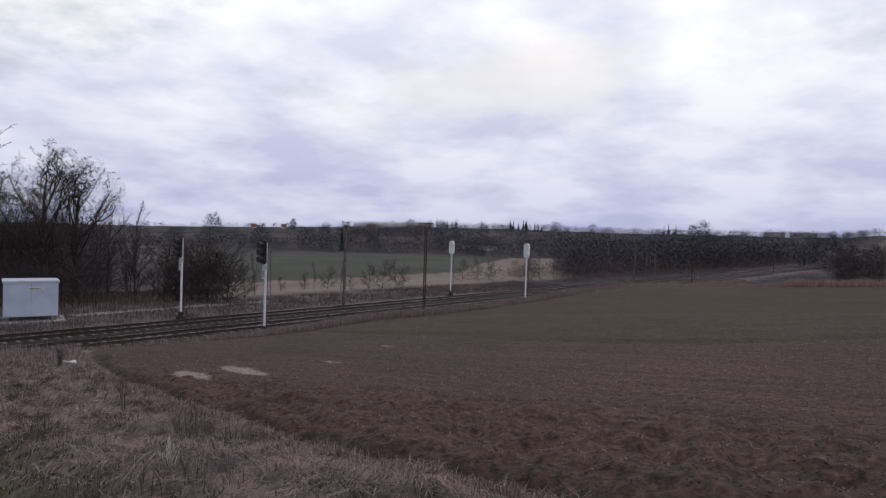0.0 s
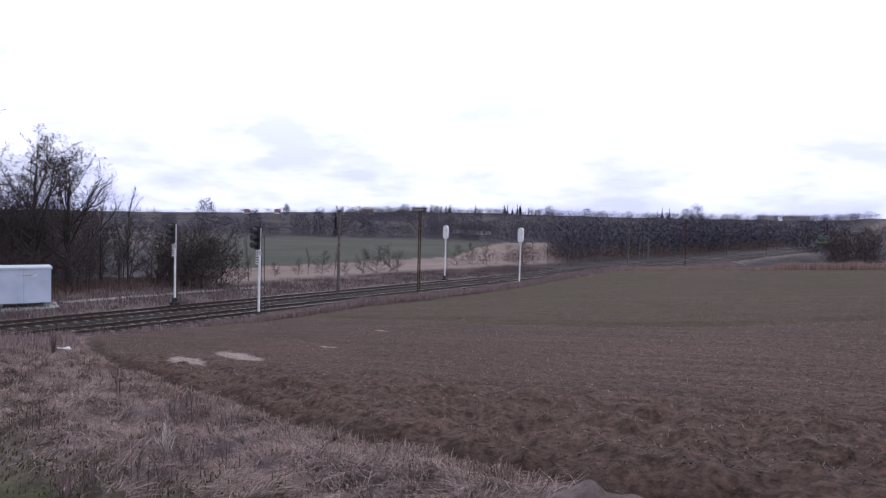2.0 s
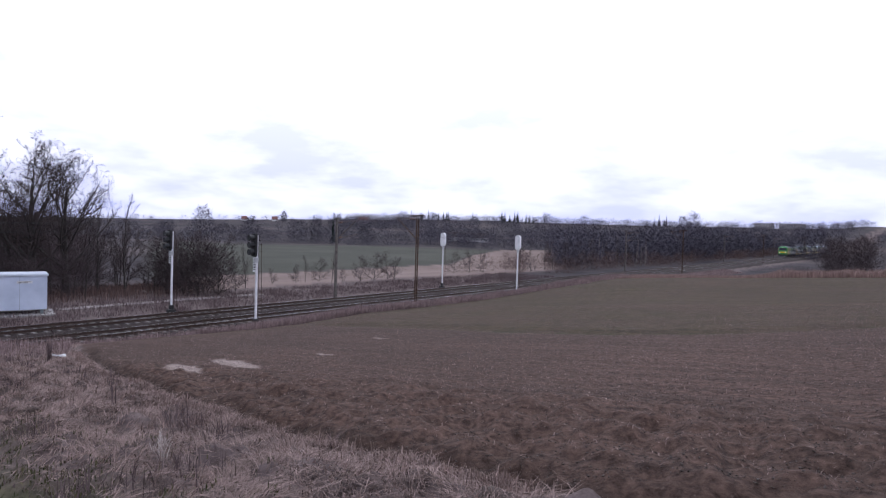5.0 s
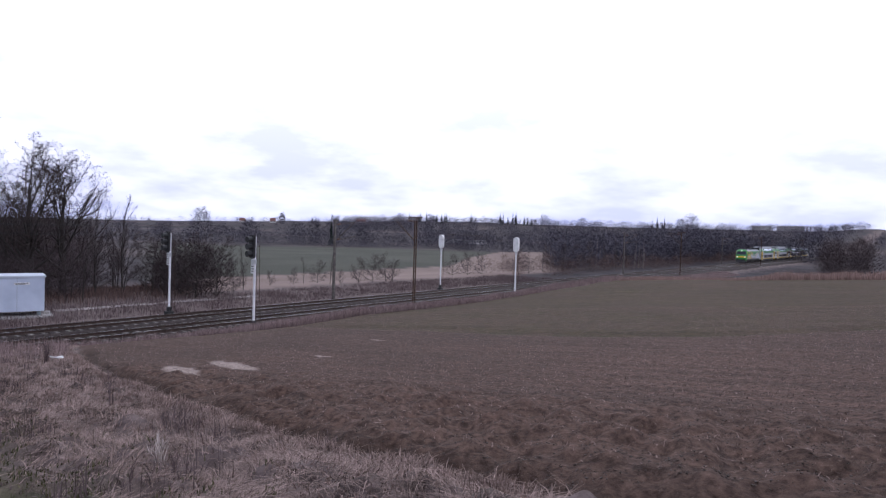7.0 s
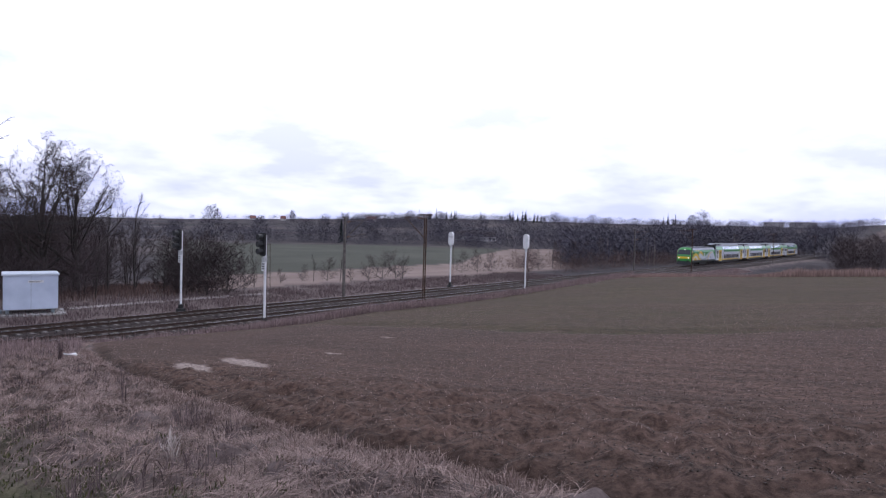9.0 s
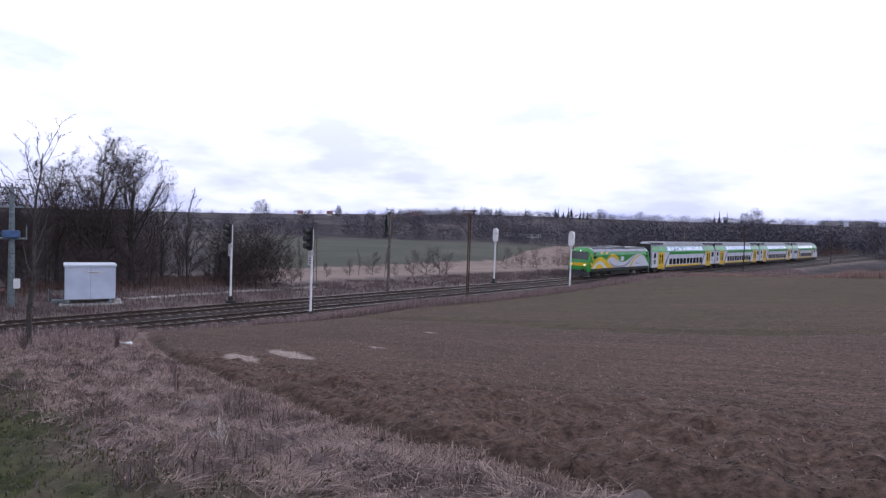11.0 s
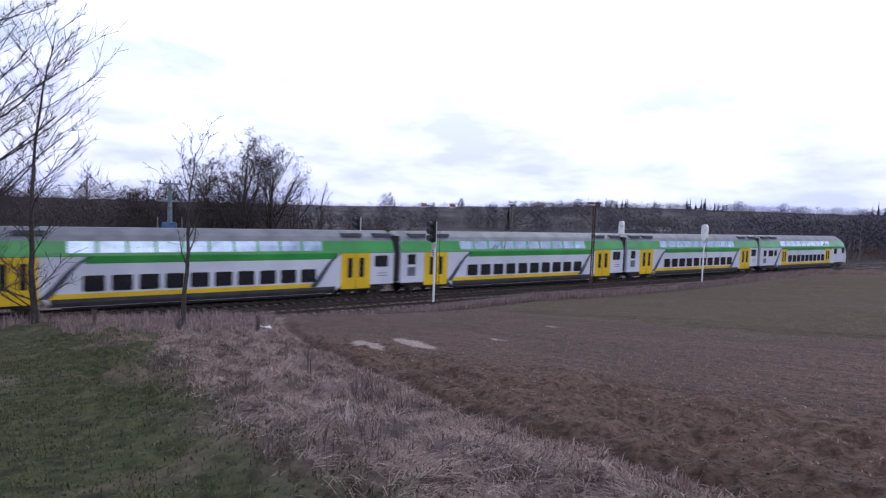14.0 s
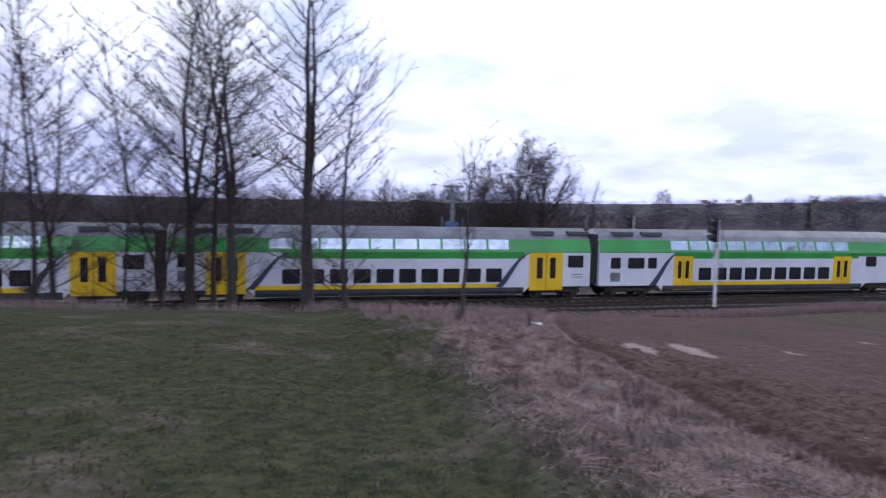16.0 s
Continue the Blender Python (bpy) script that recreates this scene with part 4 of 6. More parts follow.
        for y, z in ((-0.95, 1.72), (0.95, 1.72), (0.0, 3.42)):
            e = 0.22 if z < 2 else 0.8
            part("headlight", tubes(((x + sgn * (e + 0.05), y, z), (x + sgn * (e - 0.04), y, z), 0.10 if z < 2 else 0.07)), HEADLIGHT if sgn > 0 else DARK_PANE, loco, "round lit headlight" if sgn > 0 else "round unlit headlight")
    part("roof", boxes((1.9, 16.8, -1.12, 1.12, 3.5, 3.84), (3.4, 5.6, -0.95, 0.95, 3.84, 3.98), (8.0, 11.0, -0.95, 0.95, 3.84, 3.96), bevel=0.04), TRAIN_GREY, loco, "grey roof with equipment covers")
    for x, up in ((3.2, False), (15.0, True)):
        bm = bmesh.new()
        for y in (-0.5, 0.5):
            if up:
                tube(bm, (x, y, 3.95), (x + 1.5, y * 0.6, 4.7), 0.035)
                tube(bm, (x + 1.5, y * 0.6, 4.7), (x + 0.1, y * 0.9, 5.38), 0.03)
            else:
                tube(bm, (x - 0.9, y, 4.02), (x + 1.0, y, 4.06), 0.035)
        z = 5.40 if up else 4.12
        tube(bm, (x, -0.85, z), (x, 0.85, z), 0.03)
        tube(bm, (x + 0.3, -0.85, z), (x + 0.3, 0.85, z), 0.03)
        part("pantograph", bm, UNDER, loco, "raised pantograph" if up else "folded pantograph")
    part("underframe", boxes((0.8, 17.8, -1.2, 1.2, 0.75, 0.95), (6.6, 12.0, -1.25, 1.25, 0.3, 0.8), bevel=0.03), UNDER, loco)
    for x in (4.1, 14.5):
        bogie(loco, x, 0.6, 2.6)
    return loco


def train_front(t):
    """Where the loco's nose is along the line."""
    u = t - 14.0
    return -87.81 - 29.913 * u + 0.080 * u * u


TRAIN = []


def build_train():
    at = 0.15
    loco = build_loco()
    TRAIN.append((loco, at))
    at = 18.9
    first = build_coach()
    for k in range(3):
        car = first if k == 0 else copy_thing(first, Matrix())
        TRAIN.append((car, at + 0.15))
        at += 26.8
    TRAIN.append((build_coach(control=True), at + 0.15))


build_train()


# ---------------------------------------------------------------- signals, masts and boxes beside the line
def build_signal(s, o, back):
    """A light signal on a white mast; back: seen from behind, with a long pale hood."""
    base = tr(s, o)
    z0 = h(base.x, base.y)
    sig = tagged(new("railway_signal"), "pale rounded signal back plate on a slim white mast" if back else "black three-lamp light signal on a white steel mast",
                 "railway signal", group="signals by the line")
    sig.matrix_basis = on_line(s, o, z0)
    top = 5.5 - z0 if not back else 5.58 - z0
    part("mast", tubes(((0, 0, 0.35), (0, 0, top), 0.075)), WHITE_POST, sig, "white steel mast")
    part("foot", boxes((-0.25, 0.25, -0.25, 0.25, -0.1, 0.3), (-0.14, 0.14, -0.14, 0.14, 0.3, 0.62), bevel=0.03), BLACK, sig, "dark cast foot")
    ladder = bmesh.new()
    for y in (-0.16, 0.16):
        tube(ladder, (0.32, y, 0.4), (0.22, y, top - 0.5), 0.018, sides=6)
    for k in range(12):
        z = 0.6 + k * (top - 1.2) / 11
        tube(ladder, (0.31, -0.16, z), (0.31, 0.16, z), 0.012, sides=6)
    part("ladder", ladder, RAIL, sig, "thin dark steel ladder")
    if not back:
        head = part("signal_head", boxes((-0.30, -0.12, -0.27, 0.27, top - 1.35, top + 0.1), bevel=0.05), BLACK, sig, "black signal head")
        for k in range(3):
            z = top - 0.15 - k * 0.45
            bm = tubes(((-0.30, 0, z), (-0.62, 0, z - 0.02), 0.17, 0.19), sides=14)
            part("lamp_hood", bm, BLACK, head)
            part("lens", tubes(((-0.29, 0, z), (-0.34, 0, z), 0.11), sides=14), DARK_PANE, head)
        plate_ = part("number_plate", boxes((-0.16, -0.12, -0.17, 0.17, top - 2.3, top - 1.75), bevel=0.01), SIGN_WHITE, sig, "small white plate with dark bars")
        for k in range(3):
            z = top - 2.2 + k * 0.15
            part("bar", boxes((-0.172, -0.162, -0.11, 0.11, z, z + 0.07)), BLACK, plate_)
        part("junction_box", boxes((-0.2, 0.06, -0.13, 0.13, top - 1.72, top - 1.42), bevel=0.02), GREY_POST, sig)
    else:
        # oval plate on the mast, rounded above
        pts = [(0.29 * math.cos(radians(a)), top - 0.95 + 0.29 * math.sin(radians(a))) for a in range(180, 361, 15)] + [(0.29 * math.cos(radians(a)), top - 0.02 + 0.29 * math.sin(radians(a))) for a in range(0, 181, 15)]
        bm = bmesh.new()
        plate(bm, pts, 0.30, lambda u, v, w: (0.15 - w, u, v))
        head = part("signal_plate", bm, SIGN_WHITE, sig, "pale rounded back plate")
        part("lamp_box", boxes((0.152, 0.34, -0.2, 0.2, top - 1.0, top + 0.05), bevel=0.05), BLACK, head)
        part("bracket", boxes((-0.1, 0.12, -0.1, 0.1, top - 1.55, top - 1.2), bevel=0.02), GREY_POST, sig)
    return sig


def build_concrete_mast(s, o, tall=6.9, reach=-1):
    """A catenary mast with a bracket arm over the track; reach: which way the arm goes across the line."""
    base = tr(s, o)
    z0 = h(base.x, base.y)
    mast = tagged(new("catenary_mast"), "weathered grey concrete catenary mast with a slanting bracket arm", "catenary mast", group="catenary masts")
    mast.matrix_basis = on_line(s, o, z0)
    top = tall - z0
    bm = bmesh.new()
    box(bm, -0.12, 0.12, -0.11, 0.11, -0.3, top, bevel=0.02)
    for v in bm.verts:
        if v.co.z > 1:
            v.co.x *= 0.7
            v.co.y *= 0.75
    part("pole", bm, OLD_CONCRETE, mast)
    arm = tubes(((0, 0, top - 1.9), (0, reach * 2.4, top - 0.15), 0.045), ((0, 0, top - 0.35), (0, reach * 2.5, top - 0.12), 0.03), ((0, reach * 0.2, top - 1.75), (0, reach * 2.6, top - 1.35), 0.03), sides=8)
    a = part("bracket_arm", arm, OLD_CONCRETE, mast, "thin steel bracket arm")
    for y, z in ((0.35, top - 0.33), (0.35, top - 1.7)):
        part("insulator", tubes(((0, reach * y, z), (0, reach * (y + 0.35), z + 0.05), 0.07), sides=10), INSULATOR, a)
    part("cap", boxes((-0.2, 0.2, -0.2, 0.2, top - 0.02, top + 0.12), bevel=0.02), OLD_CONCRETE, mast)
    return mast


def build_lattice_mast(s, o, tall=7.3, reach=1):
    base = tr(s, o)
    z0 = h(base.x, base.y)
    mast = tagged(new("lattice_mast"), "rusty steel lattice catenary mast with a bracket arm", "catenary mast", group="catenary masts")
    mast.matrix_basis = on_line(s, o, z0)
    top = tall - z0
    for x in (-0.12, 0.12):
        part("channel", boxes((x - 0.022, x + 0.022, -0.05, 0.05, -0.2, top)), RUST, mast, "rusty steel channel")
    n = 16
    for k in range(n):
        z, z2 = top * k / n, top * (k + 1) / n
        e = 1 if k % 2 else -1
        part("lacing_bar", tubes(((-0.12 * e, -0.04, z), (0.12 * e, -0.04, z2), 0.014), sides=6), RUST, mast)
    part("cross_arm", boxes((-0.05, 0.05, -0.7, 0.7, top - 0.05, top + 0.06), bevel=0.01), RUST, mast)
    a = part("bracket_arm", tubes(((0, 0, top - 2.0), (0, reach * 2.2, top - 0.25), 0.04), ((0, 0, top - 0.3), (0, reach * 2.4, top - 0.2), 0.028), sides=8), RUST, mast, "thin bracket arm")
    part("insulator", tubes(((0, reach * 0.4, top - 0.28), (0, reach * 0.75, top - 0.26), 0.07)), INSULATOR, a)
    part("foundation", boxes((-0.35, 0.35, -0.3, 0.3, -0.3, 0.15), bevel=0.03), CONCRETE, mast)
    return mast


for s, o, back in ((-42.65, -3.1, False), (-42.55, NEAR_TRACK + 2.2, False), (-10.1, -3.1, True), (-9.95, NEAR_TRACK + 2.2, True)):
    build_signal(s, o, back)
for s in (-26.6, 45.1, 117.0, 189.0, 261.0):
    build_concrete_mast(s, -3.0, reach=-1)
for s in (-26.8, 46.5, 116.8, 189.0, 261.0):
    build_lattice_mast(s, NEAR_TRACK + 2.4, reach=1)


def build_wires():
    for o in (0.0, NEAR_TRACK):
        rig = tagged(new("overhead_line"), "thin dark contact wire with its carrying cable above the track", "overhead wire", group="overhead lines")
        for name, z, sag, r in (("contact_wire", 5.42, 0.0, 0.007), ("carrying_cable", 6.55, 0.7, 0.007)):
            pts = []
            for k in range(8):
                for j in range(8):
                    u = j / 8
                    pts.append(tr(-99.0 + 72.0 * (k + u), o, z - sag * 4 * u * (1 - u)))
            bm = bmesh.new()
            rings = [[bm.verts.new(q + ACROSS * (r * math.cos(a)) + Vector((0, 0, r * math.sin(a)))) for a in (0.0, 1.57, 3.14, 4.71)] for q in pts]
            for a, b in zip(rings, rings[1:]):
                for m in range(4):
                    bm.faces.new((a[m], a[(m + 1) % 4], b[(m + 1) % 4], b[m]))
            part(name, bm, BLACK, rig)


build_wires()


def build_relay_hut():
    s, o = -50.25, -9.2
    p = tr(s, o)
    z0 = h(p.x, p.y)
    hut = tagged(new("relay_cabinet"), "pale blue-grey metal relay cabinet on short feet over a concrete slab", "equipment cabinet")
    hut.matrix_basis = on_line(s, o, z0, -18)
    part("slab", boxes((-1.9, 2.1, -1.9, 1.6, -0.15, 0.12), bevel=0.02), CONCRETE, hut, "concrete slab")
    part("body", boxes((-1.55, 1.6, -1.2, 1.2, 0.42, 2.72), bevel=0.03), CABINET, hut)
    part("roof", boxes((-1.63, 1.68, -1.28, 1.28, 2.70, 2.84), bevel=0.03), CABINET_ROOF, hut, "pale overhanging roof cap")
    for x, y in ((-1.3, -1.0), (1.3, -1.0), (-1.3, 1.0), (1.3, 1.0)):
        part("foot", boxes((x - 0.1, x + 0.1, y - 0.1, y + 0.1, 0.1, 0.44)), GALV, hut)
    part("sign", boxes((-0.15, 0.75, -1.215, -1.203, 2.22, 2.38)), SIGN_WHITE, hut, "small sign plate with dark bars")
    for k in range(2):
        part("bar", boxes((-0.1, 0.5 + 0.15 * k, -1.225, -1.216, 2.25 + 0.06 * k, 2.28 + 0.06 * k)), BLACK, hut)
    part("seam", boxes((0.02, 0.035, -1.206, -1.2, 0.45, 2.68)), GALV, hut)
    part("ventilator", boxes((-1.57, -1.55, -0.3, 0.3, 1.9, 2.3)), GALV, hut)
    rail = tubes(((-2.5, -0.9, 0.0), (-2.5, -0.9, 1.0), 0.025), ((-2.5, 0.5, 0.0), (-2.5, 0.5, 1.0), 0.025), ((-2.5, -0.9, 1.0), (-2.5, 0.5, 1.0), 0.025), ((-2.5, -0.9, 1.0), (-1.7, -0.9, 1.0), 0.025), ((-1.75, -0.9, 0.0), (-1.75, -0.9, 1.0), 0.025))
    part("handrail", rail, GALV, hut, "thin grey handrail")
    part("step", boxes((-2.3, -1.6, -0.7, 0.4, 0.1, 0.3)), GALV, hut)


def build_transformer_pole():
    s, o = -55.0, -9.5
    p = tr(s, o)
    z0 = h(p.x, p.y)
    pole = tagged(new("transformer_pole"), "grey concrete power pole with a blue transformer platform and cross-arms", "power pole")
    pole.matrix_basis = on_line(s, o, z0, -20)
    part("shaft", tubes(((0, 0, -0.2), (0, 0, 8.0), 0.22, 0.14), sides=12), GALV, pole, "grey-green tapered shaft")
    for z, w in ((7.95, 0.75), (6.7, 0.9)):
        arm = part("cross_arm", boxes((-w, w, -0.06, 0.06, z - 0.06, z + 0.06)), GALV, pole)
        for x in (-w + 0.08, 0, w - 0.08):
            part("insulator", tubes(((x, 0, z + 0.06), (x, 0, z + 0.32), 0.06, 0.045), sides=8), INSULATOR, arm)
    part("platform", boxes((-0.85, 0.85, -0.35, 0.35, 4.55, 4.65), (-0.85, -0.79, -0.06, 0.06, 4.65, 5.5), (0.79, 0.85, -0.06, 0.06, 4.65, 5.5)), GALV, pole)
    part("transformer", boxes((-0.5, 0.5, -0.62, -0.15, 4.66, 5.15), bevel=0.05), BLUE_STEEL, pole, "small blue transformer")
    part("meter_box", boxes((0.15, 0.52, -0.45, -0.2, 1.3, 1.95), bevel=0.03), SIGN_WHITE, pole, "white meter box")


def build_shed():
    s, o = -60.3, -16.5
    p = tr(s, o)
    z0 = h(p.x, p.y)
    shed = tagged(new("farm_shed"), "low old shed with faded red wall and sagging dark roof", "shed")
    shed.matrix_basis = on_line(s, o, z0, 0)
    part("wall", boxes((-8.5, 5.5, -2.5, 3.5, -0.5, 0.95)), BRICK, shed, "faded red wall")
    bm = bmesh.new()
    shell(bm, [[(-9.0, -3.1, 0.85), (-9.0, 0.4, 1.9), (-9.0, 4.1, 0.85), (-9.0, 4.1, 1.0), (-9.0, 0.4, 2.08), (-9.0, -3.1, 1.02)],
               [(0.0, -3.1, 0.80), (0.0, 0.4, 1.78), (0.0, 4.1, 0.85), (0.0, 4.1, 1.0), (0.0, 0.4, 1.95), (0.0, -3.1, 0.97)],
               [(6.0, -3.1, 0.85), (6.0, 0.4, 1.9), (6.0, 4.1, 0.85), (6.0, 4.1, 1.0), (6.0, 0.4, 2.08), (6.0, -3.1, 1.02)]])
    part("roof", bm, ROOF_OLD, shed, "dark weathered roof")
    part("fascia", boxes((-8.9, 5.9, -3.14, -3.1, 0.74, 0.92)), BRICK, shed)
    part("doorway", boxes((4.2, 5.2, -2.53, -2.49, -0.4, 0.9)), BLACK, shed)


build_relay_hut()
build_transformer_pole()
build_shed()


def build_road():
    """A light dirt road behind the line."""
    bm = bmesh.new()
    prev = None
    for k in range(19):
        s = -47.5 + k * 1.0
        o = -9.8 - 0.012 * (s + 40) ** 2 * 0.3 + 0.3 * math.sin(s * 0.2)
        if s > -28:
            o -= (s + 28) * 0.35
        row = []
        for e in (-0.7, -0.25, 0.25, 0.7):
            p = tr(s, o + e)
            row.append(bm.verts.new((p.x, p.y, h(p.x, p.y) + 0.05 + 0.02 * math.sin(s * 1.3 + e))))
        if prev:
            for i in range(3):
                bm.faces.new((prev[i], prev[i + 1], row[i + 1], row[i]))
        prev = row
    tagged(part("dirt_road", bm, ROAD), "pale narrow dirt road behind the railway", "road", kind="structure")


build_road()


# ---------------------------------------------------------------- bare trees
def grow(seed, tall, radius, spread=0.6, limbs=9, first=0.3, up=0.35, levels=4, kids=(7, 6, 5), droop=0.0, trunk_bend=0.05, lengths=(0.45, 0.5, 0.5), slim=0.55):
    """Branch segments of a bare tree: rows for wood (thick) and for twigs (thin)."""
    rng = random.Random(seed)
    wood, twigs = [], []

    def branch(p, d, length, r, level):
        steps = (9, 5, 4, 3, 2)[level]
        pts, dirs = [p], [d]
        step = length / steps
        for k in range(steps):
            jitter = Vector((rng.gauss(0, 1), rng.gauss(0, 1), rng.gauss(0, 1))) * ((trunk_bend, 0.10, 0.13, 0.17, 0.2)[level])
            d = (d + jitter + Vector((0, 0, (0.04, up * 0.35, up * 0.3, up * 0.22, -droop)[level]))).normalized()
            q = p + d * step
            t0, t1 = k / steps, (k + 1) / steps
            r0, r1 = r * (1 - 0.82 * t0), r * (1 - 0.82 * t1)
            (wood if level < 2 else twigs).append((*p, *q, max(r0, 0.006), max(r1, 0.005)))
            p = q
            pts.append(p)
            dirs.append(d)
        if level >= levels:
            return
        count = limbs if level == 0 else kids[level - 1]
        for k in range(count):
            lo = first if level == 0 else 0.2
            t = lo + (1 - lo) * (k + rng.random()) / count
            i = min(int(t * steps), steps - 1)
            a = pts[i].lerp(pts[i + 1], t * steps - i)
            side = Vector((rng.gauss(0, 1), rng.gauss(0, 1), rng.gauss(0, 0.35)))
            axis = dirs[i]
            side = (side - axis * side.dot(axis)).normalized()
            lean = spread * rng.uniform(0.75, 1.25) * (1.15 - 0.5 * t if level == 0 else 1)
            nd = (axis * (1 - 0.45 * lean) + side * lean).normalized()
            ln = length * lengths[min(level, 2)] * rng.uniform(0.7, 1.15) * (1.1 - 0.55 * t if level == 0 else 1.05 - 0.4 * t)
            branch(a, nd, ln, max(r * (1 - 0.8 * t) * (slim if level == 0 else 0.55), 0.010 if level == 0 else 0.007), level + 1)

    branch(Vector((0, 0, -0.3)), Vector((rng.gauss(0, 0.03), rng.gauss(0, 0.03), 1)).normalized(), tall, radius, 0)
    return wood, twigs


def build_tree(name, label, seed, x, y, bark=BARK, twig=TWIG, group="", thick=1.0, category="tree", size=None, dome=0.0, **how):
    """A bare tree; size: its full height and the half width of its crown."""
    wood, twigs = grow(seed, **how)
    wood, twigs = np.array(wood), np.array(twigs)
    if size:
        fz = size[0] / np.percentile(twigs[:, 5], 99.7)
        fx = size[1] / np.percentile(np.hypot(twigs[:, 3], twigs[:, 4]), 97)
        for a in (wood, twigs):
            a[:, [0, 1, 3, 4]] *= fx
            a[:, [2, 5]] *= fz
    if dome and size:
        mid, half = size[0] * dome, size[0] * (1 - dome)
        for a in (wood, twigs):
            for c in (0, 3):
                q = a[:, c:c + 3] - np.array([0, 0, mid])
                rho = np.sqrt((q[:, 0] ** 2 + q[:, 1] ** 2) / size[1] ** 2 + np.where(q[:, 2] > 0, q[:, 2] / half, 0) ** 2) + 1e-6
                k = np.where(rho > 0.75, (0.75 + 0.30 * (1 - np.exp(-(rho - 0.75) / 0.30))) / rho, 1.0)
                a[:, c:c + 2] = q[:, :2] * k[:, None]
                a[:, c + 2] = mid + q[:, 2] * np.where(q[:, 2] > 0, k, 1)
    tree = tagged(new(name), label, category, group)
    tree.matrix_basis = pose(x, y, h(x, y))
    v, f = tube_arrays(wood, 7)
    attach("trunk", fast_mesh("trunk", v, f, bark), tree, "dark bare trunk and limbs" if bark is BARK else "pale bark")
    twigs[:, 6:8] *= thick
    v, f = tube_arrays(twigs, 3)
    attach("crown", fast_mesh("crown", v, f, twig), tree, "leafless twigs")
    return tree


def polar(az, d):
    """A place on the map by its bearing (degrees to the left of +y) and distance from the origin."""
    return -d * math.sin(radians(az)), d * math.cos(radians(az))


# the tall alders between the field and the line
NEAR_TREES = [(51.4, 27.3, 17.0, 3.8, 0.30, 11, 2, 4.0, 0.07), (48.1, 25.0, 11.0, 3.1, 0.12, 12, 1, 1.8, 0.05), (57.7, 31.5, 18.0, 4.6, 0.26, 13, 2, 5.0, 0.12), (61.0, 33.0, 18.0, 4.8, 0.28, 14, 2, 5.2, 0.30),
              (59.2, 33.6, 17.5, 3.8, 0.18, 15, 1, 3.0, 0.08), (63.4, 33.5, 16.0, 4.0, 0.17, 16, 2, 2.5, 0.3), (66.0, 34.0, 12.0, 3.4, 0.11, 20, 1, 2.0, 0.2), (70.8, 33.0, 16.0, 3.8, 0.17, 17, 2, 4.0, 0.2),
              (72.3, 32.0, 16.5, 3.6, 0.15, 18, 1, 3.0, 0.1), (74.2, 33.0, 14.0, 3.4, 0.14, 19, 1, 3.0, 0.1)]


